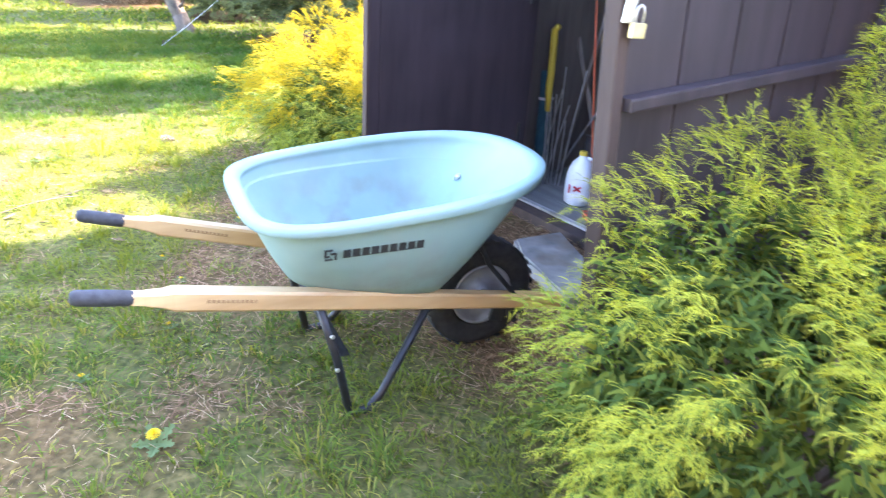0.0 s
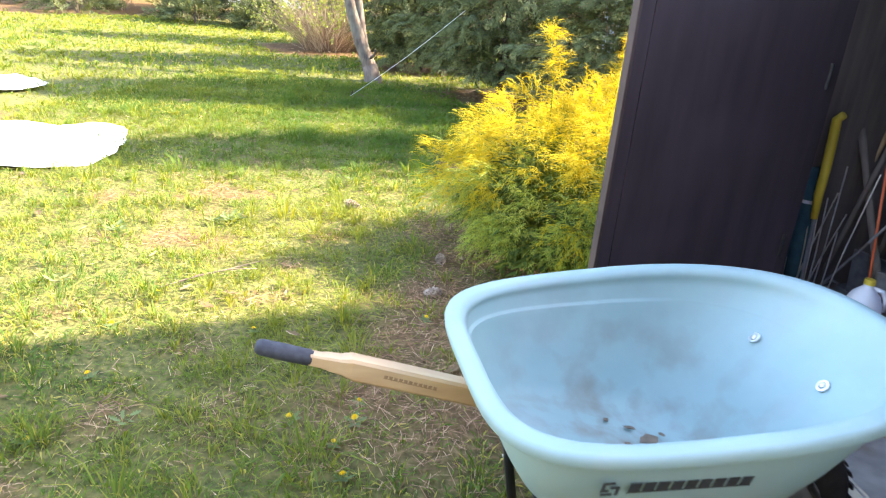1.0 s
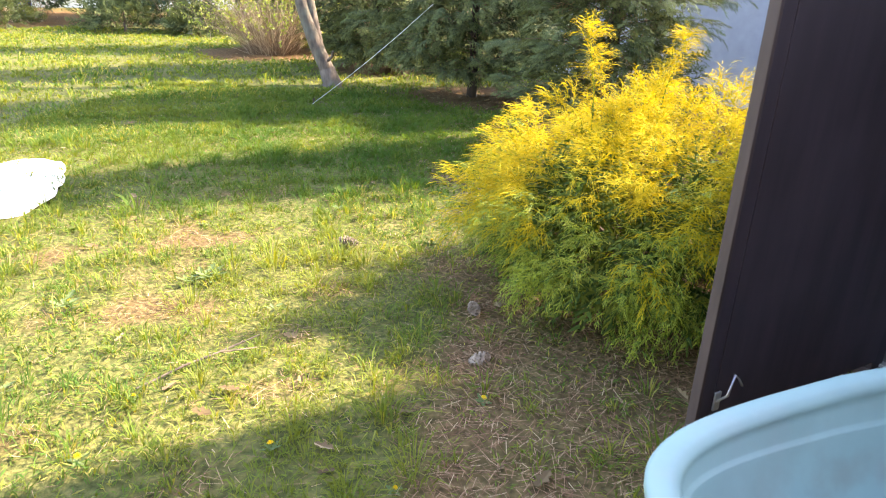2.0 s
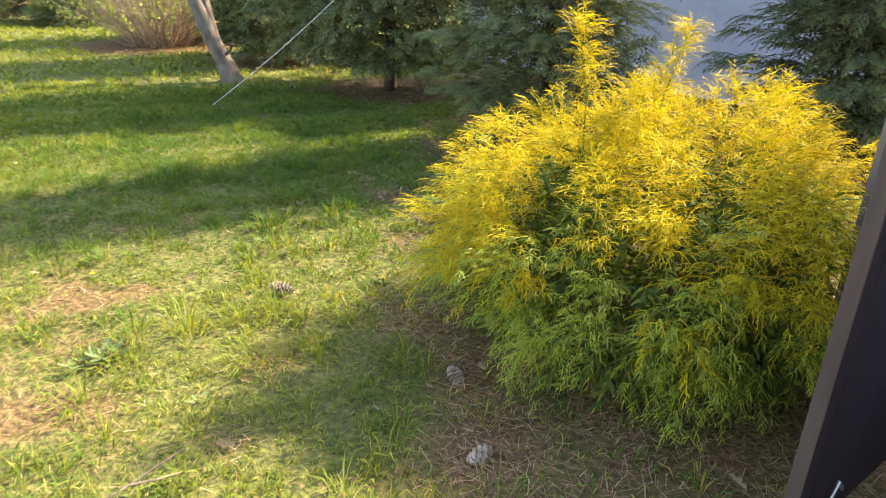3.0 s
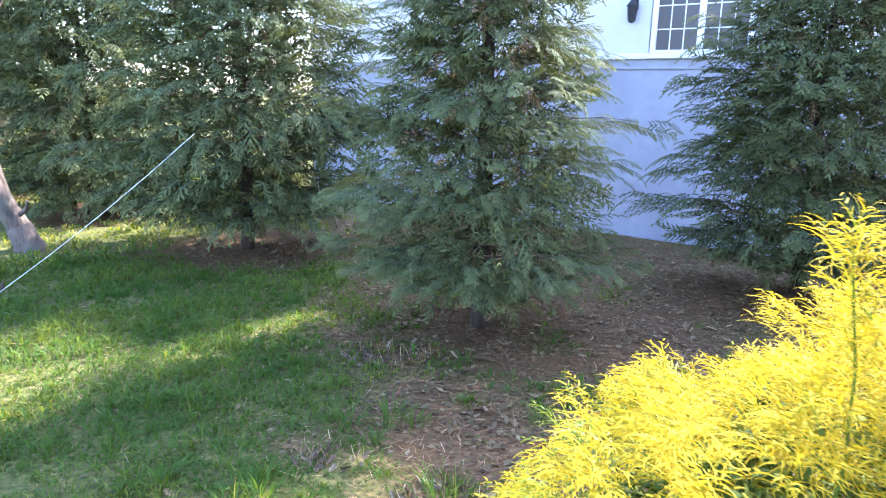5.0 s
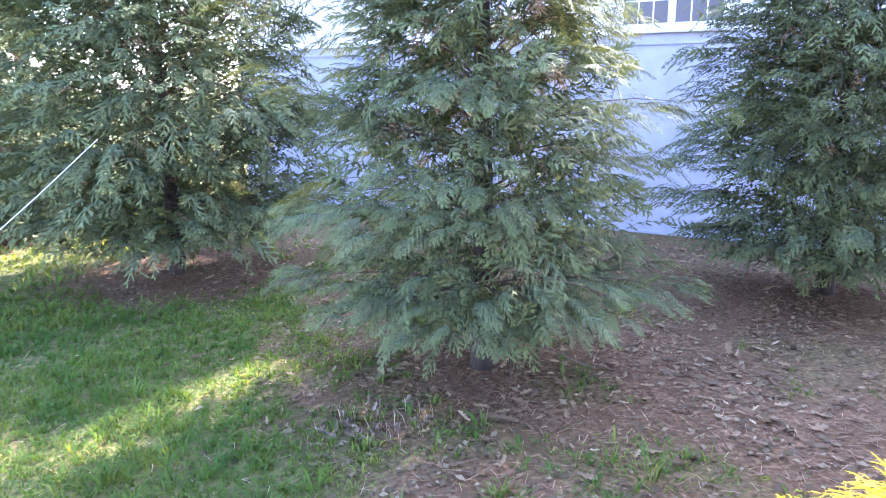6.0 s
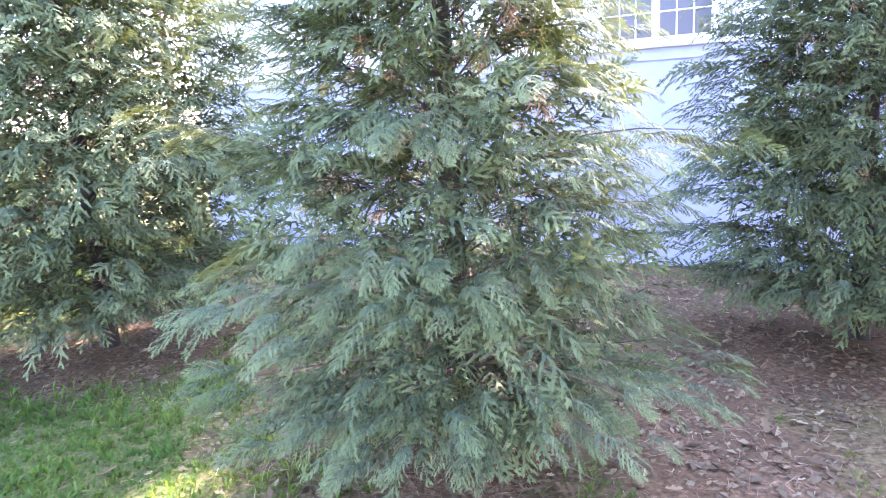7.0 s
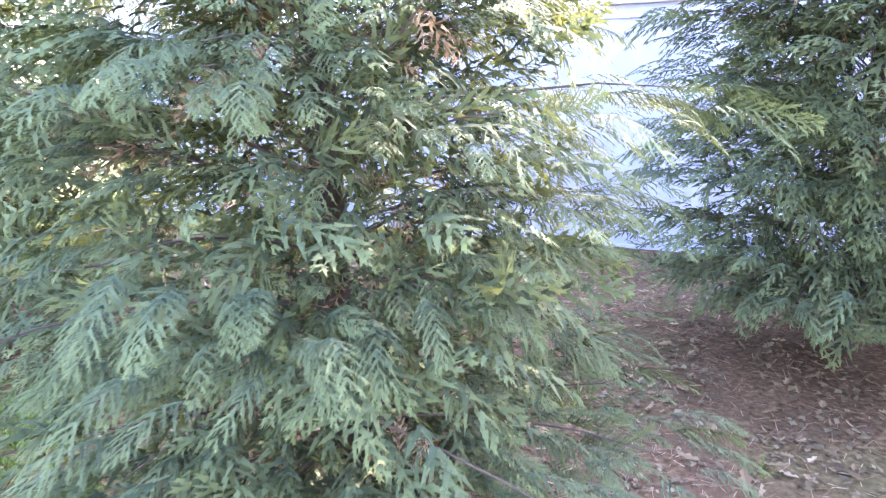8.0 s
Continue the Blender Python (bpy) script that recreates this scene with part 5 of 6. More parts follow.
def build_twig_shrub(x, y, r, h, n, leafy, label, name="twiggy_shrub", green=None, leaf=0.05, leaves=12):
    """A fountain of bare shoots from one crown, with a few fresh leaves at the top."""
    sh = thing(name, pose(x, y, float(level(np.array(x), np.array(y)))), label, "shrub")
    V, F, LP, LD = [], [], [], []
    for k in range(n):
        az, out = rng.uniform(0, 2 * np.pi), rng.uniform(0.02, 1.0) ** 0.6 * rng.uniform(0.75, 1.12)
        hh = h * rng.uniform(0.45, 1.1) * (1.08 - 0.5 * out * out)
        o = np.array([math.cos(az), math.sin(az), 0])
        p0 = o * rng.uniform(0.02, 0.34) * r
        side = np.array([-o[1], o[0], 0]) * rng.normal(0, 0.12)
        w = rng.uniform(0.0028, 0.0065)
        pts = [p0 + o * r * out * t ** 1.15 + side * (t + 0.5 * math.sin(5 * t + k)) + np.array([0, 0, hh * (t - 0.12 * t * t)]) for t in np.linspace(0, 1, 5)]
        k0 = len(V)
        for i, p in enumerate(pts):
            for ang in (0, 2.09, 4.19):
                V.append(p + (1 - 0.7 * i / 4) * w * np.array([math.cos(ang), math.sin(ang), 0]))
        for i in range(4):
            for q in range(3):
                a, c = k0 + 3 * i + q, k0 + 3 * i + (q + 1) % 3
                F.append((a, c, c + 3, a + 3))
        for i in range(3):
            t = rng.uniform(0.35, 0.95)
            j = min(3, int(t * 4))
            q = pts[j] + (pts[j + 1] - pts[j]) * (t * 4 - j)
            e = q + rng.normal(0, 0.09, 3) * h + o * 0.06 + np.array([0, 0, 0.12])
            k0 = len(V)
            for p, ww in ((q, 0.5), (e, 0.2)):
                for ang in (0, 2.09, 4.19):
                    V.append(p + ww * w * np.array([math.cos(ang), math.sin(ang), 0]))
            F.extend((k0 + g, k0 + (g + 1) % 3, k0 + (g + 1) % 3 + 3, k0 + g + 3) for g in range(3))
        if rng.uniform() < leafy:
            for i in range(leaves):
                t = rng.uniform(0.45 if green else 0.72, 1)
                j = min(3, int(t * 4))
                LP.append(pts[j] + (pts[j + 1] - pts[j]) * (t * 4 - j) + rng.normal(0, 0.3 * leaf, 3))
                LD.append(rng.normal(0, 1, 3) + np.array([0, 0, 0.6]))
    tagged(part("twig_mass", np_mesh("twig_mass", V, F, M_twig), M_twig, sh), kind="stuff")
    if LP:
        v, f, al = scatter([small_leaf(leaf)], np.array(LP), frames(np.array(LD), unit(len(LP))), rng.uniform(0.7, 1.3, len(LP)))
        part("foliage", np_mesh("foliage", v, f, green or M_young), green or M_young, sh, "dark green leaves" if green else "fresh yellow-green leaves")
    return sh


M_far_green = leaf_material("dark_leaves", [(0.0, (0.035, 0.06, 0.035)), (0.7, (0.07, 0.105, 0.05)), (1.0, (0.14, 0.17, 0.07))], 0.6, 0.35)
M_young = leaf_material("young_leaves", [(0.0, (0.16, 0.22, 0.03)), (1.0, (0.42, 0.44, 0.07))], 0.5, 0.45)
build_twig_shrub(-5.26, 12.45, 1.25, 1.25, 620, 0.45, "tan twiggy shrub with fresh yellow-green leaves at its tips", leaf=0.045, leaves=10)
for x, y, r, h in ((-8.6, 15.6, 1.0, 2.4), (-7.2, 16.2, 0.9, 2.7), (-10.2, 16.4, 1.0, 2.2), (-12.6, 16.2, 1.2, 2.0), (-6.2, 17.2, 0.9, 2.9)):
    build_twig_shrub(x, y, r, h, 110, 0.95, "loose dark green shrub with bare stems at the lawn's edge", "border_shrub", M_far_green, 0.10, 26)
for x, y, h, r in ((-9.6, 19.0, 6.0, 2.1), (-7.0, 20.5, 6.5, 2.0), (-12.6, 19.0, 5.5, 2.2), (-16.5, 19.5, 6.0, 2.3)):
    conifer("far_evergreen", x, y, h, r, 48, 18, FRONDS_CORE, "broad dark evergreen tree behind the border bed", low=0.9, size=0.62, fill=260, skirt=0.8)


def build_low_evergreen(x, y, r, h):
    sh = thing("low_evergreen", pose(x, y, float(level(np.array(x), np.array(y)))), "low dark green evergreen shrub on the mulch bed", "shrub", "border evergreens")
    part("stem", tube([(0, 0, -0.03), (0, 0, h * 0.6)], [0.04, 0.01], 6), M_bark_dark, sh)
    n = 420
    d = unit(n)
    d[:, 2] = np.abs(d[:, 2])
    p = d * np.array([r, r, h * 0.85]) * rng.uniform(0.5, 1.0, n)[:, None] * (1 + 0.18 * np.sin(5 * np.arctan2(d[:, 1], d[:, 0])))[:, None] + np.array([0, 0, 0.08])
    v, f, al = scatter(FRONDS_PLAIN, p, frames(d + 0.6 * unit(n), unit(n)), 0.28 * rng.uniform(0.6, 1.2, n))
    v[:, 2] = np.maximum(v[:, 2], 0.02)
    part("crown", np_mesh("crown", v, f, M_cypress, al), M_cypress, sh)


for x, y, r, h in ((-9.4, 14.9, 0.8, 0.8), (-12.2, 14.6, 0.9, 1.0), (-15.0, 15.0, 1.0, 1.1), (-7.9, 15.1, 0.5, 0.5)):
    build_low_evergreen(x, y, r, h)


def build_wire():
    a, b = Vector((-3.14, 8.11, 0.0)), Vector((-1.90, 8.10, 1.02))
    w = thing("guy_cord", Matrix.Translation(a), "pale guy cord staked in the lawn, tied into a cypress bough", "cord")
    part("cord", tube([(b - a) * t - Vector((0, 0, 0.03 * math.sin(math.pi * t))) for t in (0, 0.25, 0.5, 0.75, 1)], 0.0026, 5), M_cord, w)
    part("stake", tube([(0.02, 0.02, 0.06), (-0.01, -0.01, -0.1)], [0.010, 0.006], 6), M_bark_dark, w)


build_wire()


def build_far_tree(x, y, h, spread, leafy):
    t = thing("far_tree", pose(x, y, 0), "tall tree with thin spring foliage beyond the garden", "tree", "trees beyond the garden")
    part("trunk", tube([(0, 0, -0.1), (0.1, 0, h * 0.35), (-0.1, 0.1, h * 0.7), (0.05, 0, h)], [0.22, 0.17, 0.1, 0.02], 8), M_bark_dark, t, smooth=True)
    P, D = [], []
    for k in range(14):
        az, z = rng.uniform(0, 2 * np.pi), h * rng.uniform(0.25, 0.9)
        o = Vector((math.cos(az), math.sin(az), 0.6))
        L = spread * (1.1 - z / h) + 0.6
        pts = [Vector((0, 0, z)) + o * L * q + Vector((0, 0, 0.1 * L * q * q)) for q in (0, 0.4, 0.75, 1)]
        part("limb", tube(pts, [0.07, 0.05, 0.03, 0.01], 5), M_bark_dark, t)
        for q in range(int(120 * leafy)):
            i = rng.uniform(0.35, 1.0)
            P.append(np.array(Vector((0, 0, z)) + o * L * i) + rng.normal(0, 0.35, 3))
            D.append(rng.normal(0, 1, 3))
    v, f, al = scatter([small_leaf(0.17)], np.array(P), frames(np.array(D), unit(len(P))), rng.uniform(0.7, 1.6, len(P)))
    part("crown", np_mesh("crown", v, f, M_young if leafy < 0.6 else M_weed), M_weed, t)


for k in range(15):
    az = radians(-62 + 7.0 * k + rng.uniform(-2, 2))
    d = rng.uniform(26, 38)
    build_far_tree(d * math.sin(az), 3 + d * math.cos(az), rng.uniform(7, 11), rng.uniform(2.0, 3.2), rng.uniform(0.4, 1.0))


def build_neighbour():
    """The white building beyond the border bed, and a blue bin before it."""
    m = pose(-15.5, 22.0, 0, 0, 0, 35)
    h = thing("neighbour_house", m, "white clapboard house across the way", "house")
    part("wall", box((10, 6, 3.0), (0, 3, 1.5), bevel=0), M_white, h)
    for k in range(20):
        part("clapboard", box((10.02, 0.02, 0.16), (0, -0.008, 0.08 + 0.15 * k), (4, 0, 0), bevel=0), M_white, h)
    for x in (-3, 0, 3):
        w = part("window", box((1.0, 0.06, 1.2), (x, -0.03, 1.7), bevel=0.01), M_white, h)
        part("pane", box((0.84, 0.01, 1.04), (x, -0.064, 1.7), bevel=0), M_glass, w)
    bm = bmesh.new()
    vs = [bm.verts.new(p) for p in ((-5.3, -0.4, 2.95), (5.3, -0.4, 2.95), (5.3, 6.4, 2.95), (-5.3, 6.4, 2.95), (-5.3, 3, 4.8), (5.3, 3, 4.8))]
    for f in ((0, 1, 5, 4), (2, 3, 4, 5), (0, 4, 3), (1, 2, 5), (0, 3, 2, 1)):
        bm.faces.new([vs[i] for i in f])
    part("roof", bm, M_roof, h)
    m_blue = surface("blue_plastic", (0.03, 0.06, 0.25), (0.05, 0.09, 0.33), 10, 0.5, relief=0.03)
    b = thing("blue_bin", pose(-13.25, 16.9, 0), "blue plastic wheeled bin", "bin")
    part("body", lathe([(0.22, 0.02), (0.27, 0.8), (0.29, 0.82)], 4), m_blue, b)
    part("lid", box((0.46, 0.5, 0.05), (0, 0, 0.85), (0, 0, 45), bevel=0.02), m_blue, b)


build_neighbour()


def build_sheet(x, y, lx, ly, turn, seed):
    """A crumpled plastic sheet lying on the grass, with a ragged edge."""
    r2 = np.random.default_rng(seed)
    bm = bmesh.new()
    n, rings = 60, 9
    ph = r2.uniform(0, 6, 6)
    rows = []
    for i in range(1, rings + 1):
        q = i / rings
        row = []
        for k in range(n):
            a = 2 * math.pi * k / n
            e = 1 + q * (0.05 * math.sin(3 * a + ph[0]) + 0.03 * math.sin(5 * a + ph[1]) + 0.012 * math.sin(13 * a + ph[2]))
            c, s_ = math.cos(a), math.sin(a)
            px = lx * q * e * math.copysign(abs(c) ** 0.7, c)
            py = ly * q * e * math.copysign(abs(s_) ** 0.7, s_)
            z = 0.055 + 0.018 * math.sin(9 * px + ph[3]) * math.sin(8 * py + ph[4]) + 0.008 * math.sin(31 * px + 17 * py) - (0.03 if i == rings else 0)
            row.append(bm.verts.new((px, py, z)))
        rows.append(row)
    c = bm.verts.new((0, 0, 0.06))
    for k in range(n):
        bm.faces.new((c, rows[0][k], rows[0][(k + 1) % n]))
    for r0, r1 in zip(rows, rows[1:]):
        for k in range(n):
            bm.faces.new((r0[k], r1[k], r1[(k + 1) % n], r0[(k + 1) % n]))
    ob = part("white_sheet", bm, M_sheet, smooth=True)
    ob.matrix_world = pose(x, y, 0, 0, 0, turn)
    tagged(ob, "crumpled white plastic sheet lying on the lawn", "sheet", "white sheets")
    sol = ob.modifiers.new("thickness", 'SOLIDIFY')
    sol.thickness = 0.004


build_sheet(-4.18, 4.60, 0.60, 0.66, -62, 3)
build_sheet(-6.25, 6.15, 0.40, 0.62, -62, 8)


# ---- things in the shed ----
M_tan = surface("tool_handle_wood", (0.30, 0.19, 0.09), (0.46, 0.31, 0.16), 16, 0.6, relief=0.1, stretch=(1, 1, 0.1))
M_redwood = surface("reddish_stake_wood", (0.16, 0.07, 0.04), (0.27, 0.13, 0.07), 16, 0.7, relief=0.1, stretch=(1, 1, 0.1))
M_greywood = surface("grey_handle_wood", (0.13, 0.105, 0.085), (0.22, 0.18, 0.145), 16, 0.75, relief=0.15, stretch=(1, 1, 0.1))
M_yellow = surface("yellow_plastic", (0.55, 0.38, 0.03), (0.68, 0.48, 0.05), 12, 0.5, relief=0.03, stain=(0.42, 0.3, 0.05))
M_orange = surface("orange_plastic", (0.62, 0.12, 0.045), (0.75, 0.16, 0.07), 12, 0.45, relief=0.02)
M_lime = surface("green_plastic", (0.10, 0.55, 0.05), (0.16, 0.70, 0.08), 12, 0.45, relief=0.02)
M_red = surface("red_plastic", (0.50, 0.02, 0.03), (0.62, 0.03, 0.04), 12, 0.45, relief=0.02)
M_jug = surface("white_jug_plastic", (0.62, 0.63, 0.66), (0.74, 0.75, 0.77), 8, 0.4, relief=0.03)
M_label_blue = surface("blue_label", (0.04, 0.12, 0.45), (0.06, 0.16, 0.55), 10, 0.5, relief=0)
M_teal = surface("teal_cloth", (0.02, 0.07, 0.09), (0.04, 0.12, 0.14), 20, 0.8, relief=0.2)
M_steel = surface("dull_steel", (0.25, 0.26, 0.27), (0.42, 0.42, 0.42), 25, 0.5, 0.7, relief=0.1, stain=(0.2, 0.13, 0.08), stain_scale=8)
FLOOR_Z = 0.046


def pole(name, a, b, r, mat, label, category="tool", grip=None, head=None):
    """A straight handle from a on the floor to b; grip: (share from, share to, material); head: a blade at its foot."""
    a, b = Vector(a), Vector(b)
    t = thing(name, SHED @ Matrix.Translation(a), label, category, "long-handled tools")
    d = b - a
    part("handle", tube([(0, 0, 0), d * 0.3, d * 0.7, d * 0.985, d], [r, r, r * 0.95, r, r * 0.6], 10), mat, t, smooth=True)
    if grip:
        g0, g1, gm = grip
        part("grip", tube([d * (g0 + (g1 - g0) * k / 3) for k in range(4)], [r * 1.25, r * 1.4, r * 1.4, r * 1.2], 10), gm, t, smooth=True)
    if head == "blade":
        bm = box((0.18, 0.012, 0.22), (0, 0, 0.11), (8, 0, 0), bevel=0.005)
        part("blade", bm, M_steel, t, "dull steel blade")
    if head == "rake":
        part("bar", tube([(-0.16, 0, 0.02), (0.16, 0, 0.02)], 0.007, 6), M_steel, t)
        for k in range(9):
            part("tine", tube([(-0.16 + 0.04 * k, 0, 0.02), (-0.16 + 0.04 * k, -0.05, 0.0)], 0.003, 5), M_steel, t)
    return t


pole("garden_fork", (0.118, 0.60, FLOOR_Z), (-0.297, 0.66, 0.82), 0.016, M_greywood, "grey weathered wooden tool handle leaning in the shed", head="blade")
pole("marker_rod", (0.06, 0.55, FLOOR_Z), (-0.235, 0.60, 1.60), 0.006, M_orange, "thin orange fibreglass marker rod", "rod")
pole("long_pole", (-0.228, 0.58, FLOOR_Z), (0.045, 0.66, 1.75), 0.011, M_greywood, "long grey pole leaning across the shed", "pole")
pole("rake", (-0.40, 0.76, FLOOR_Z), (-0.145, 0.86, 1.5), 0.013, M_tan, "wooden rake handle with bright green grip", grip=(0.55, 0.67, M_lime), head="rake")
pole("hoe", (-0.115, 0.76, FLOOR_Z), (-0.055, 0.86, 1.6), 0.012, M_greywood, "grey-brown wooden hoe handle leaning in the shed", head="blade")
pole("broom_handle", (-0.15, 0.82, FLOOR_Z), (-0.02, 0.90, 1.6), 0.012, M_greywood, "grey-brown wooden broom handle leaning in the shed")
pole("shovel", (-0.045, 0.76, FLOOR_Z), (0.10, 0.86, 1.55), 0.013, M_tan, "tan wooden shovel handle with green band", grip=(0.29, 0.39, M_lime), head="blade")
pole("spade", (0.184, 0.68, FLOOR_Z), (0.173, 0.74, 0.910), 0.011, M_tan, "tan wooden spade handle with yellow end", grip=(0.22, 0.30, M_yellow), head="blade")
pole("dark_stake", (0.24, 0.58, FLOOR_Z), (0.215, 0.62, 0.70), 0.012, M_redwood, "short reddish-brown wooden stake standing in the shed", "stake")
pole("short_hoe", (0.18, 0.48, FLOOR_Z + 0.27), (0.06, 0.52, 0.62), 0.013, M_tan, "short wooden handle with red band", grip=(0.0, 0.22, M_red))
pole("steel_rod", (-0.178, 0.48, FLOOR_Z), (0.20, 0.56, 0.78), 0.006, M_steel, "thin grey steel rod leaning in the shed", "rod")


def build_yellow_tool():
    t = thing("yellow_hose_wand", SHED @ pose(-0.10, 0.33, FLOOR_Z), "yellow plastic wand with bent tip", "tool")
    part("shaft", tube([(0, 0, 0), (-0.03, 0.01, 0.2), (-0.06, 0.025, 0.42)], 0.008, 8), M_steel, t)
    part("sleeve", tube([(-0.06, 0.025, 0.40), (-0.075, 0.03, 0.5), (-0.085, 0.04, 0.62), (-0.10, 0.05, 0.74), (-0.115, 0.06, 0.82), (-0.09, 0.06, 0.845)], [0.014, 0.019, 0.02, 0.02, 0.02, 0.017], 12), M_yellow, t, smooth=True)


def build_stakes():
    r2 = np.random.default_rng(21)
    for k in range(11):
        u, v = -0.26 + 0.022 * k + r2.normal(0, 0.006), 0.36 + 0.03 * r2.random()
        top = (r2.normal(-0.03, 0.06), 0.04 + 0.03 * r2.random(), 0.35 + 0.5 * r2.random())
        t = thing("wire_stake", SHED @ pose(u, v, FLOOR_Z), "thin grey wire garden stake", "stake", "wire stakes")
        part("wire", tube([(0, 0, 0), (top[0] * 0.4, top[1] * 0.5, top[2] * 0.5), top], 0.0035, 5), M_zinc, t)


def build_jug(u, v, turn, red):
    t = thing("white_jug", SHED @ pose(u, v, FLOOR_Z, 0, 0, turn) @ Matrix.Scale(0.9, 4), "white plastic gallon jug with red printing" if red else "cloudy white plastic gallon jug", "jug", "white jugs")
    part("body", lathe([(0.0, 0.0), (0.06, 0.0), (0.078, 0.012), (0.082, 0.06), (0.080, 0.16), (0.074, 0.20), (0.055, 0.245), (0.03, 0.27), (0.022, 0.28), (0.022, 0.295)], 24), M_jug, t, smooth=True)
    part("cap", lathe([(0.0, 0.315), (0.022, 0.313), (0.024, 0.292), (0.022, 0.290)], 16), M_yellow if red else M_jug, t)
    part("handle", tube([(0.022, 0, 0.275), (0.06, 0, 0.268), (0.078, 0, 0.23), (0.078, 0, 0.18)], 0.010, 8), M_jug, t, smooth=True)
    if red:
        bm = bmesh.new()
        for dz, ang in ((0.0, 35), (0.0, -35), (0.0, 90)):
            off = 0.0 if ang != 90 else 0.045
            box((0.05, 0.003, 0.010), (-0.01 - off, -0.0825, 0.11 + dz), (0, ang, 0), bevel=0, bm=bm)
        part("printing", bm, M_red, t, "red printed bars")


def build_tank():
    t = thing("propane_tank", SHED @ pose(0.56, 0.56, FLOOR_Z), "white propane tank with blue and white label", "tank")
    part("foot_ring", lathe([(0.105, 0.0), (0.11, 0.0), (0.11, 0.035), (0.105, 0.035)], 24), M_jug, t)
    part("body", lathe([(0.0, 0.03), (0.08, 0.035), (0.13, 0.065), (0.152, 0.11), (0.155, 0.16), (0.155, 0.25), (0.148, 0.30), (0.12, 0.345), (0.06, 0.37), (0.0, 0.375)], 32), M_jug, t, smooth=True)
    part("collar", lathe([(0.10, 0.36), (0.104, 0.36), (0.104, 0.44), (0.10, 0.44)], 24), M_jug, t)
    part("valve", lathe([(0.02, 0.36), (0.02, 0.40), (0.03, 0.41), (0.03, 0.425), (0.0, 0.43)], 12), M_steel, t)
    label = part("label", lathe([(0.1562, 0.12), (0.1565, 0.125), (0.1565, 0.265), (0.1555, 0.27)], 32), M_label_blue, t, "blue paper label")
    for z in (0.225, 0.165):
        for k in range(5):
            a = radians(195 + 16 * k)
            bm = bmesh.new()
            box((0.026, 0.004, 0.034), (0.158 * math.cos(a), 0.158 * math.sin(a), z), (0, 0, math.degrees(a) + 90), bevel=0, bm=bm)
            part("printed_bar", bm, M_jug, label, "white printed bar")


def build_cord():
    t = thing("extension_cord", SHED @ pose(0.46, 0.20, FLOOR_Z), "orange extension cord lying in loose loops", "cord")
    pts = []
    for k in range(60):
        a = k * 0.42
        r = 0.06 + 0.025 * math.sin(k * 0.9)
        pts.append((r * 1.25 * math.cos(a) + 0.01 * math.sin(k), r * math.sin(a), 0.008 + 0.0005 * k + 0.004 * math.sin(1.7 * k)))
    pts += [(0.16, 0.02, 0.05), (0.2, 0.06, 0.16), (0.17, 0.1, 0.30), (0.12, 0.16, 0.42), (0.08, 0.26, 0.46)]
    part("cable", tube(pts, 0.0055, 7), M_orange, t, smooth=True)


def build_gas_can():
    t = thing("fuel_can", SHED @ pose(0.76, 0.36, FLOOR_Z, 0, 0, 20), "red plastic fuel can on the shed floor", "can")
    part("body", box((0.20, 0.15, 0.22), (0, 0, 0.11), bevel=0.03), M_red, t, smooth=True)
    part("handle", tube([(-0.07, 0, 0.21), (-0.06, 0, 0.26), (0.04, 0, 0.26), (0.06, 0, 0.21)], 0.012, 8), M_red, t, smooth=True)
    part("spout", tube([(0.07, 0, 0.21), (0.09, 0, 0.26), (0.13, 0, 0.31)], [0.018, 0.014, 0.01], 8), M_black, t, smooth=True)


def build_bundle():
    t = thing("rolled_tarp", SHED @ pose(-0.23, 0.42, FLOOR_Z, 0, -4, 0), "dark teal rolled cloth tied with a pale band", "tarp")
    part("roll", tube([(0, 0, 0), (0.005, 0, 0.2), (0, 0.01, 0.42), (0.004, 0, 0.6)], [0.04, 0.043, 0.04, 0.034], 12), M_teal, t, smooth=True)
    part("band", tube([(0, 0.01, 0.44), (0, 0.01, 0.455)], 0.043, 12), M_jug, t)
    t = thing("spray_bottle", SHED @ pose(0.47, 0.34, FLOOR_Z) @ Matrix.Scale(0.62, 4), "small blue plastic bottle on the shed floor", "bottle")
    part("body", lathe([(0.0, 0.0), (0.028, 0.0), (0.03, 0.01), (0.03, 0.11), (0.014, 0.14), (0.013, 0.16)], 14), M_label_blue, t, smooth=True)
    part("cap", lathe([(0.0, 0.185), (0.016, 0.183), (0.016, 0.158)], 12), M_jug, t)
    # small goods on the shelf
    for k, (u, w, h, m, lab) in enumerate(((-0.22, 0.10, 0.13, M_jug, "white cardboard box on the shelf"), (0.02, 0.16, 0.10, M_tan, "brown paper bag on the shelf"), (0.30, 0.05, 0.12, M_yellow, "yellow can on the shelf"), (0.38, 0.05, 0.12, M_yellow, "yellow can on the shelf"), (0.6, 0.14, 0.16, M_teal, "dark tin on the shelf"))):
        g = thing("shelf_box" if m not in (M_yellow,) else "paint_can", SHED @ pose(u, 1.30, 1.1735), lab, "box" if m not in (M_yellow,) else "can")
        if m is M_yellow:
            part("body", lathe([(0.0, 0.0), (w * 0.5, 0.0), (w * 0.5, h), (0.0, h)], 16), m, g)
        else:
            part("body", box((w, 0.12, h), (0, 0, h / 2), (0, 0, 7 * k), bevel=0.006), m, g)


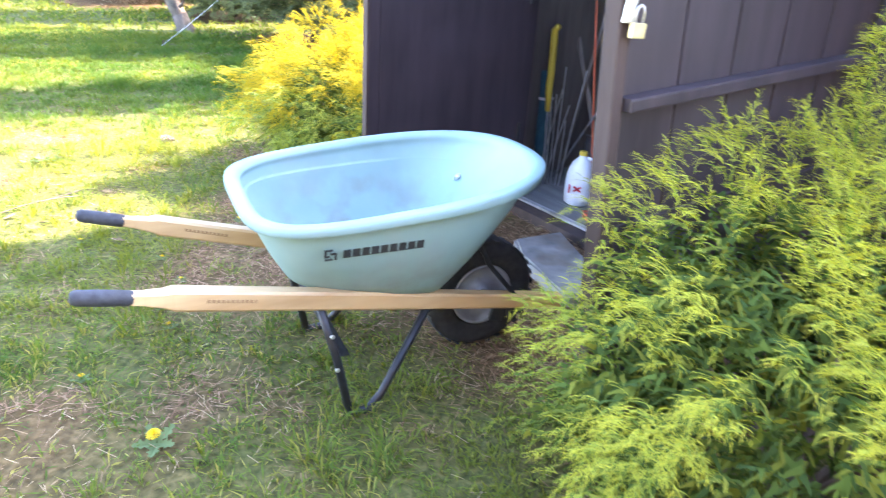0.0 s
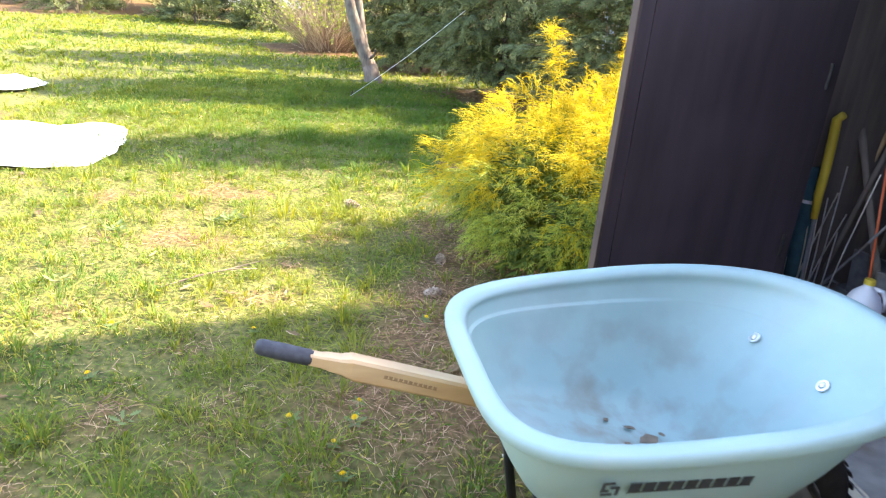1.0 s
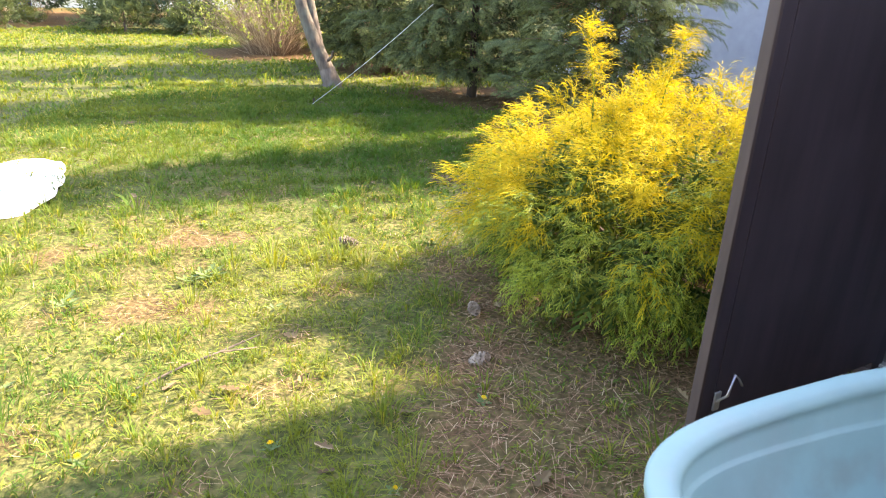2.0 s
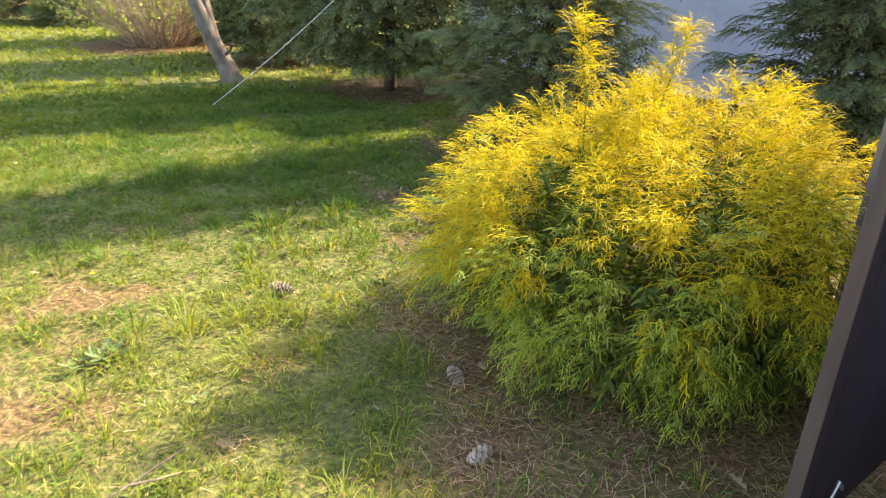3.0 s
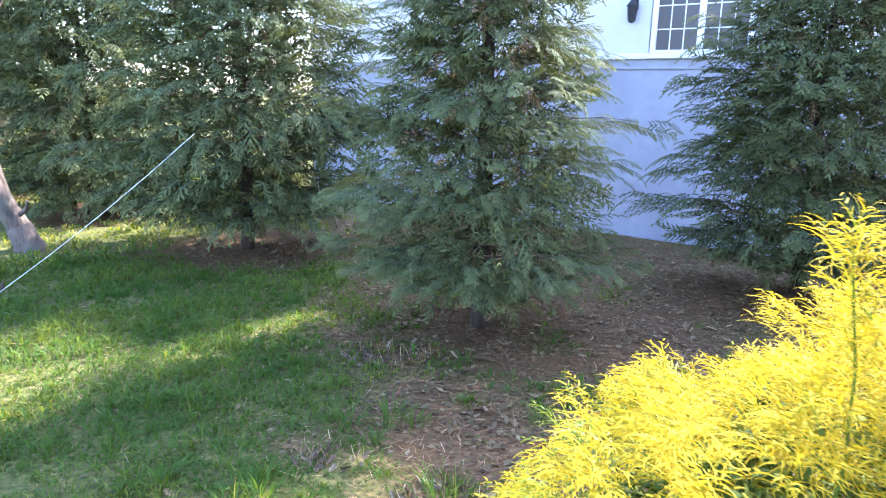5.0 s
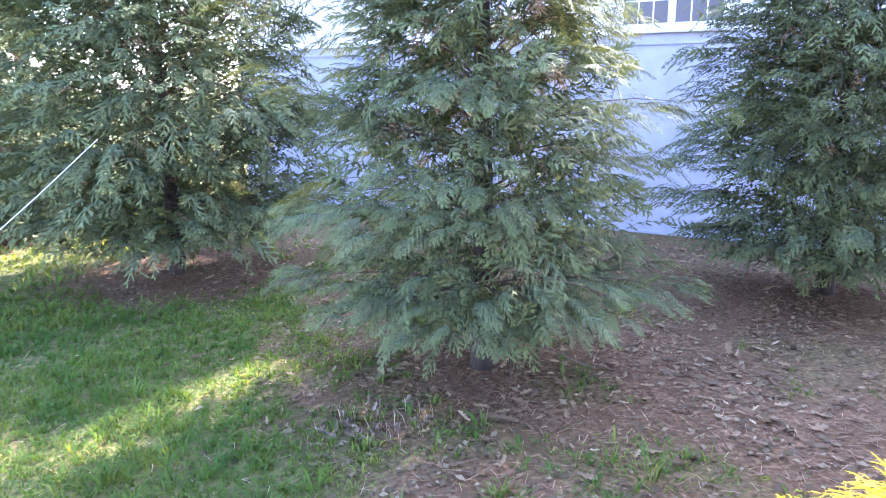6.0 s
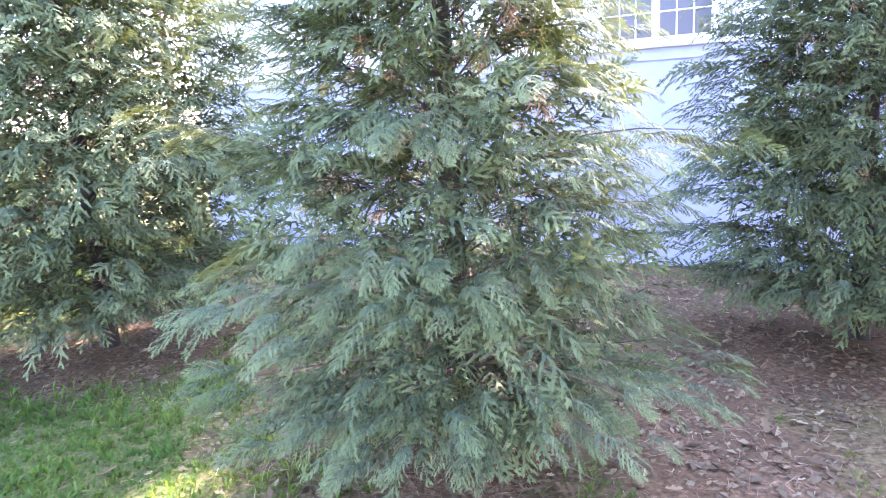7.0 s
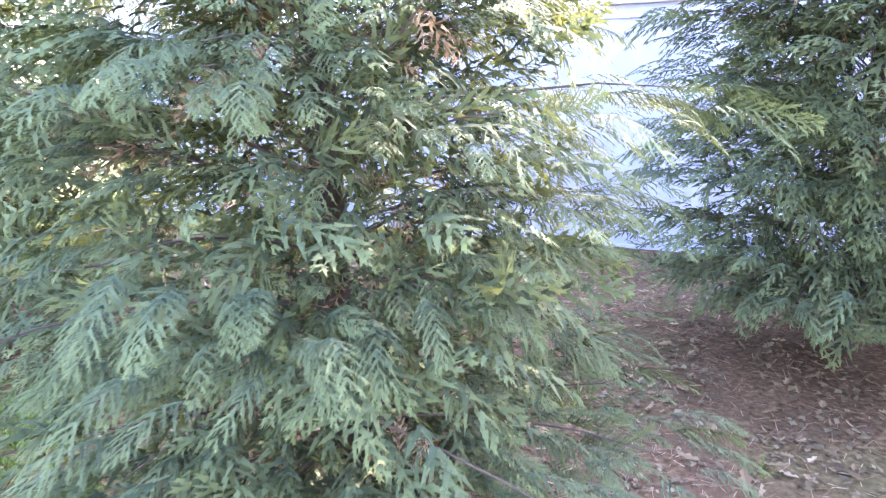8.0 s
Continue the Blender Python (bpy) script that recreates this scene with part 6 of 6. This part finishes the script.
build_yellow_tool()
build_stakes()
build_jug(0.285, 0.475, 200, False)
build_jug(0.205, 0.285, 43, True)
build_tank()
build_cord()
build_gas_can()
build_bundle()


# ---- small things on the lawn ----
M_petal = leaf_material("dandelion_petals", [(0.0, (0.72, 0.46, 0.01)), (1.0, (0.85, 0.62, 0.02))], 0.6, 0.25)


def build_dandelion():
    d = thing("dandelion", pose(0, 0, -5), "yellow dandelion flower open in the grass", "flower", "dandelions")
    part("stalk", tube([(0, 0, 0), (0.004, 0, 0.02), (0.002, 0, 0.042)], 0.0018, 5), M_weed, d)
    V, F, k = [], [], 0
    for ring, (n, r0, r1, z1) in enumerate(((18, 0.003, 0.019, 0.043), (16, 0.002, 0.014, 0.049), (11, 0.001, 0.008, 0.053))):
        for i in range(n):
            a = 2 * math.pi * (i + 0.37 * ring) / n
            c, s_ = math.cos(a), math.sin(a)
            w = 0.0019
            for r, z, ww in ((r0, 0.041, w * 0.5), (r1, z1, w)):
                V += [(r * c - ww * s_, r * s_ + ww * c, z), (r * c + ww * s_, r * s_ - ww * c, z)]
            F.append((k, k + 1, k + 3, k + 2))
            k += 4
    part("flower_head", np_mesh("flower_head", V, F, M_petal), M_petal, d)
    t = leaf_template(0.07, 4)
    for i in range(5):
        a = i * 1.3
        pos, rot = np.array([[0.0, 0, 0.004]]), frames(np.array([[math.cos(a), math.sin(a), 0.25]]), np.array([[0, 0, 1.0]]))
        v, f, al = scatter([t], pos, rot, np.array([0.9]))
        part("leaf", np_mesh("leaf", v, f, M_weed), M_weed, d)
    return d


def put_dandelions():
    d = build_dandelion()
    spots = [(-0.71, 1.62), (-1.16, 1.65), (-1.27, 1.74), (-1.03, 1.87), (-0.94, 2.43), (-1.11, 2.71), (-0.96, 2.3), (-1.12, 2.37), (-1.75, 2.04), (-0.88, 2.18), (-1.48, 2.81), (-1.97, 2.67), (-1.99, 2.96), (-1.81, 2.36), (-0.92, 3.16), (-0.97, 2.53), (-2.6, 3.52), (-2.52, 4.49), (-1.3, 4.49)]
    for i, (x, y) in enumerate(spots):
        z = float(level(np.array(x), np.array(y)))
        m = pose(x, y, z, rng.uniform(-15, 15), rng.uniform(-15, 15), rng.uniform(0, 360))
        if i == 0:
            d.matrix_world = m
        else:
            copy_thing(d, m @ Matrix.Diagonal((*([rng.uniform(0.4, 0.62)] * 3), 1)))


put_dandelions()


def build_cone(x, y, turn, size):
    t = thing("pine_cone", pose(x, y, 0.022 * size / 0.11, 90, 0, turn), "open grey-brown pine cone lying on the grass", "pine cone", "pine cones")
    part("core", lathe([(0.0, -size / 2), (0.010, -size * 0.42), (0.013, 0), (0.007, size * 0.42), (0.0, size / 2)], 8), M_bark_dark, t)
    bm = bmesh.new()
    n = 46
    for k in range(n):
        q = k / n
        a, z = k * 2.39996, -size * 0.46 + size * 0.92 * q
        r = 0.024 * math.sin(math.pi * (0.12 + 0.82 * q)) ** 0.8
        m = pose(0, 0, z, 0, 0, math.degrees(a)) @ pose(r * 0.55, 0, 0, 0, -25, 0)
        box((r * 1.1, 0.014, 0.0028), tuple(m.translation), tuple(math.degrees(c) for c in m.to_euler()), bevel=0, bm=bm)
    part("scale_spiral", bm, M_cone, t)


M_cone = surface("cone_scales", (0.15, 0.105, 0.072), (0.42, 0.33, 0.245), 45, 0.8, relief=0.2)
build_cone(-1.70, 4.38, 70, 0.12)
build_cone(-1.01, 3.78, 20, 0.10)
build_cone(-0.95, 3.40, 130, 0.09)


def build_stick():
    t = thing("fallen_stick", pose(-1.97, 3.05, 0.02), "thin pale fallen stick lying on the grass", "stick")
    part("stick", tube([(-0.03, -0.05, 0.0), (0.06, 0.09, 0.012), (0.13, 0.20, 0.008), (0.22, 0.33, 0.015)], [0.003, 0.004, 0.0035, 0.002], 7), M_bark, t)
    part("side_twig", tube([(0.13, 0.20, 0.008), (0.20, 0.21, 0.02), (0.25, 0.24, 0.018)], [0.004, 0.003, 0.002], 5), M_twig, t)


def build_weed(x, y, n, size):
    t = thing("broadleaf_weed", pose(x, y, float(level(np.array(x), np.array(y)))), "low broad-leaved green weed in the lawn", "weed", "lawn weeds")
    for i in range(n):
        a, r = i * 2.4, 0.012 * math.sqrt(i)
        v, f, al = scatter([leaf_template(size, 4)], np.array([[r * math.cos(a + 1), r * math.sin(a + 1), 0.012 + 0.018 * ((i * 7) % 5) / 5]]), frames(np.array([[math.cos(a), math.sin(a), 0.15 + 0.25 * (i % 3)]]), np.array([[0.2 * math.sin(3 * i), 0.2 * math.cos(5 * i), 1.0]])), np.array([0.55 + 0.09 * (i % 6)]))
        part("leaf", np_mesh("leaf", v, f, M_weed), M_weed, t)


build_stick()
for x, y, n, z in ((-2.17, 3.86, 17, 0.055), (-2.24, 3.80, 9, 0.045), (-2.58, 3.48, 13, 0.05), (-1.55, 2.2, 8, 0.04), (-2.4, 2.9, 9, 0.045), (-1.9, 4.9, 8, 0.04), (-1.78, 3.62, 7, 0.035)):
    build_weed(x, y, n, z)


def build_dead_clump(x, y, r, n, label):
    """A patch of dead stalks and curled pale leaves still standing in the ground."""
    z = float(level(np.array(x), np.array(y)))
    t = thing("dead_plant_clump", pose(x, y, z), label, "dead plants", "dead clumps")
    a, q = rng.uniform(0, 2 * np.pi, n), r * np.sqrt(rng.uniform(0, 1, n))
    pos = np.stack([q * np.cos(a), 0.7 * q * np.sin(a), rng.uniform(0.004, 0.02, n)], -1)
    rot = frames(np.stack([rng.normal(0, 0.6, n), rng.normal(0, 0.6, n), rng.uniform(0.1, 1.0, n)], -1), unit(n))
    v, f, al = scatter([leaf_template(0.045, 2), leaf_template(0.035, 3)], pos, rot, rng.uniform(0.5, 1.1, n))
    m = leaf_material("bleached_leaves", [(0.0, (0.09, 0.062, 0.038)), (0.7, (0.17, 0.125, 0.08)), (1.0, (0.30, 0.24, 0.16))], 0.9, 0.2)
    tagged(part("dry_leaf_mass", np_mesh("dry_leaf_mass", v, f, m), m, t), kind="stuff")
    bm = bmesh.new()
    for i in range(n // 2):
        b = Vector((float(pos[i, 0]), float(pos[i, 1]), -0.005))
        d = Vector((rng.normal(0, 0.35), rng.normal(0, 0.35), 1)).normalized() * rng.uniform(0.03, 0.09)
        tube([b, b + d * 0.6, b + d + Vector((rng.normal(0, 0.01), rng.normal(0, 0.01), 0))], [0.0016, 0.0012, 0.0007], 4, bm=bm)
    tagged(part("dry_stalk_mass", bm, M_straw, t), kind="stuff")


build_dead_clump(-0.92, 6.50, 0.24, 110, "patch of bleached dead stalks and curled leaves")
build_dead_clump(-1.02, 5.17, 0.17, 60, "small heap of dry tan stalks beside the shrub")
build_dead_clump(-1.30, 5.55, 0.13, 40, "few dead stalks in the edge of the grass")
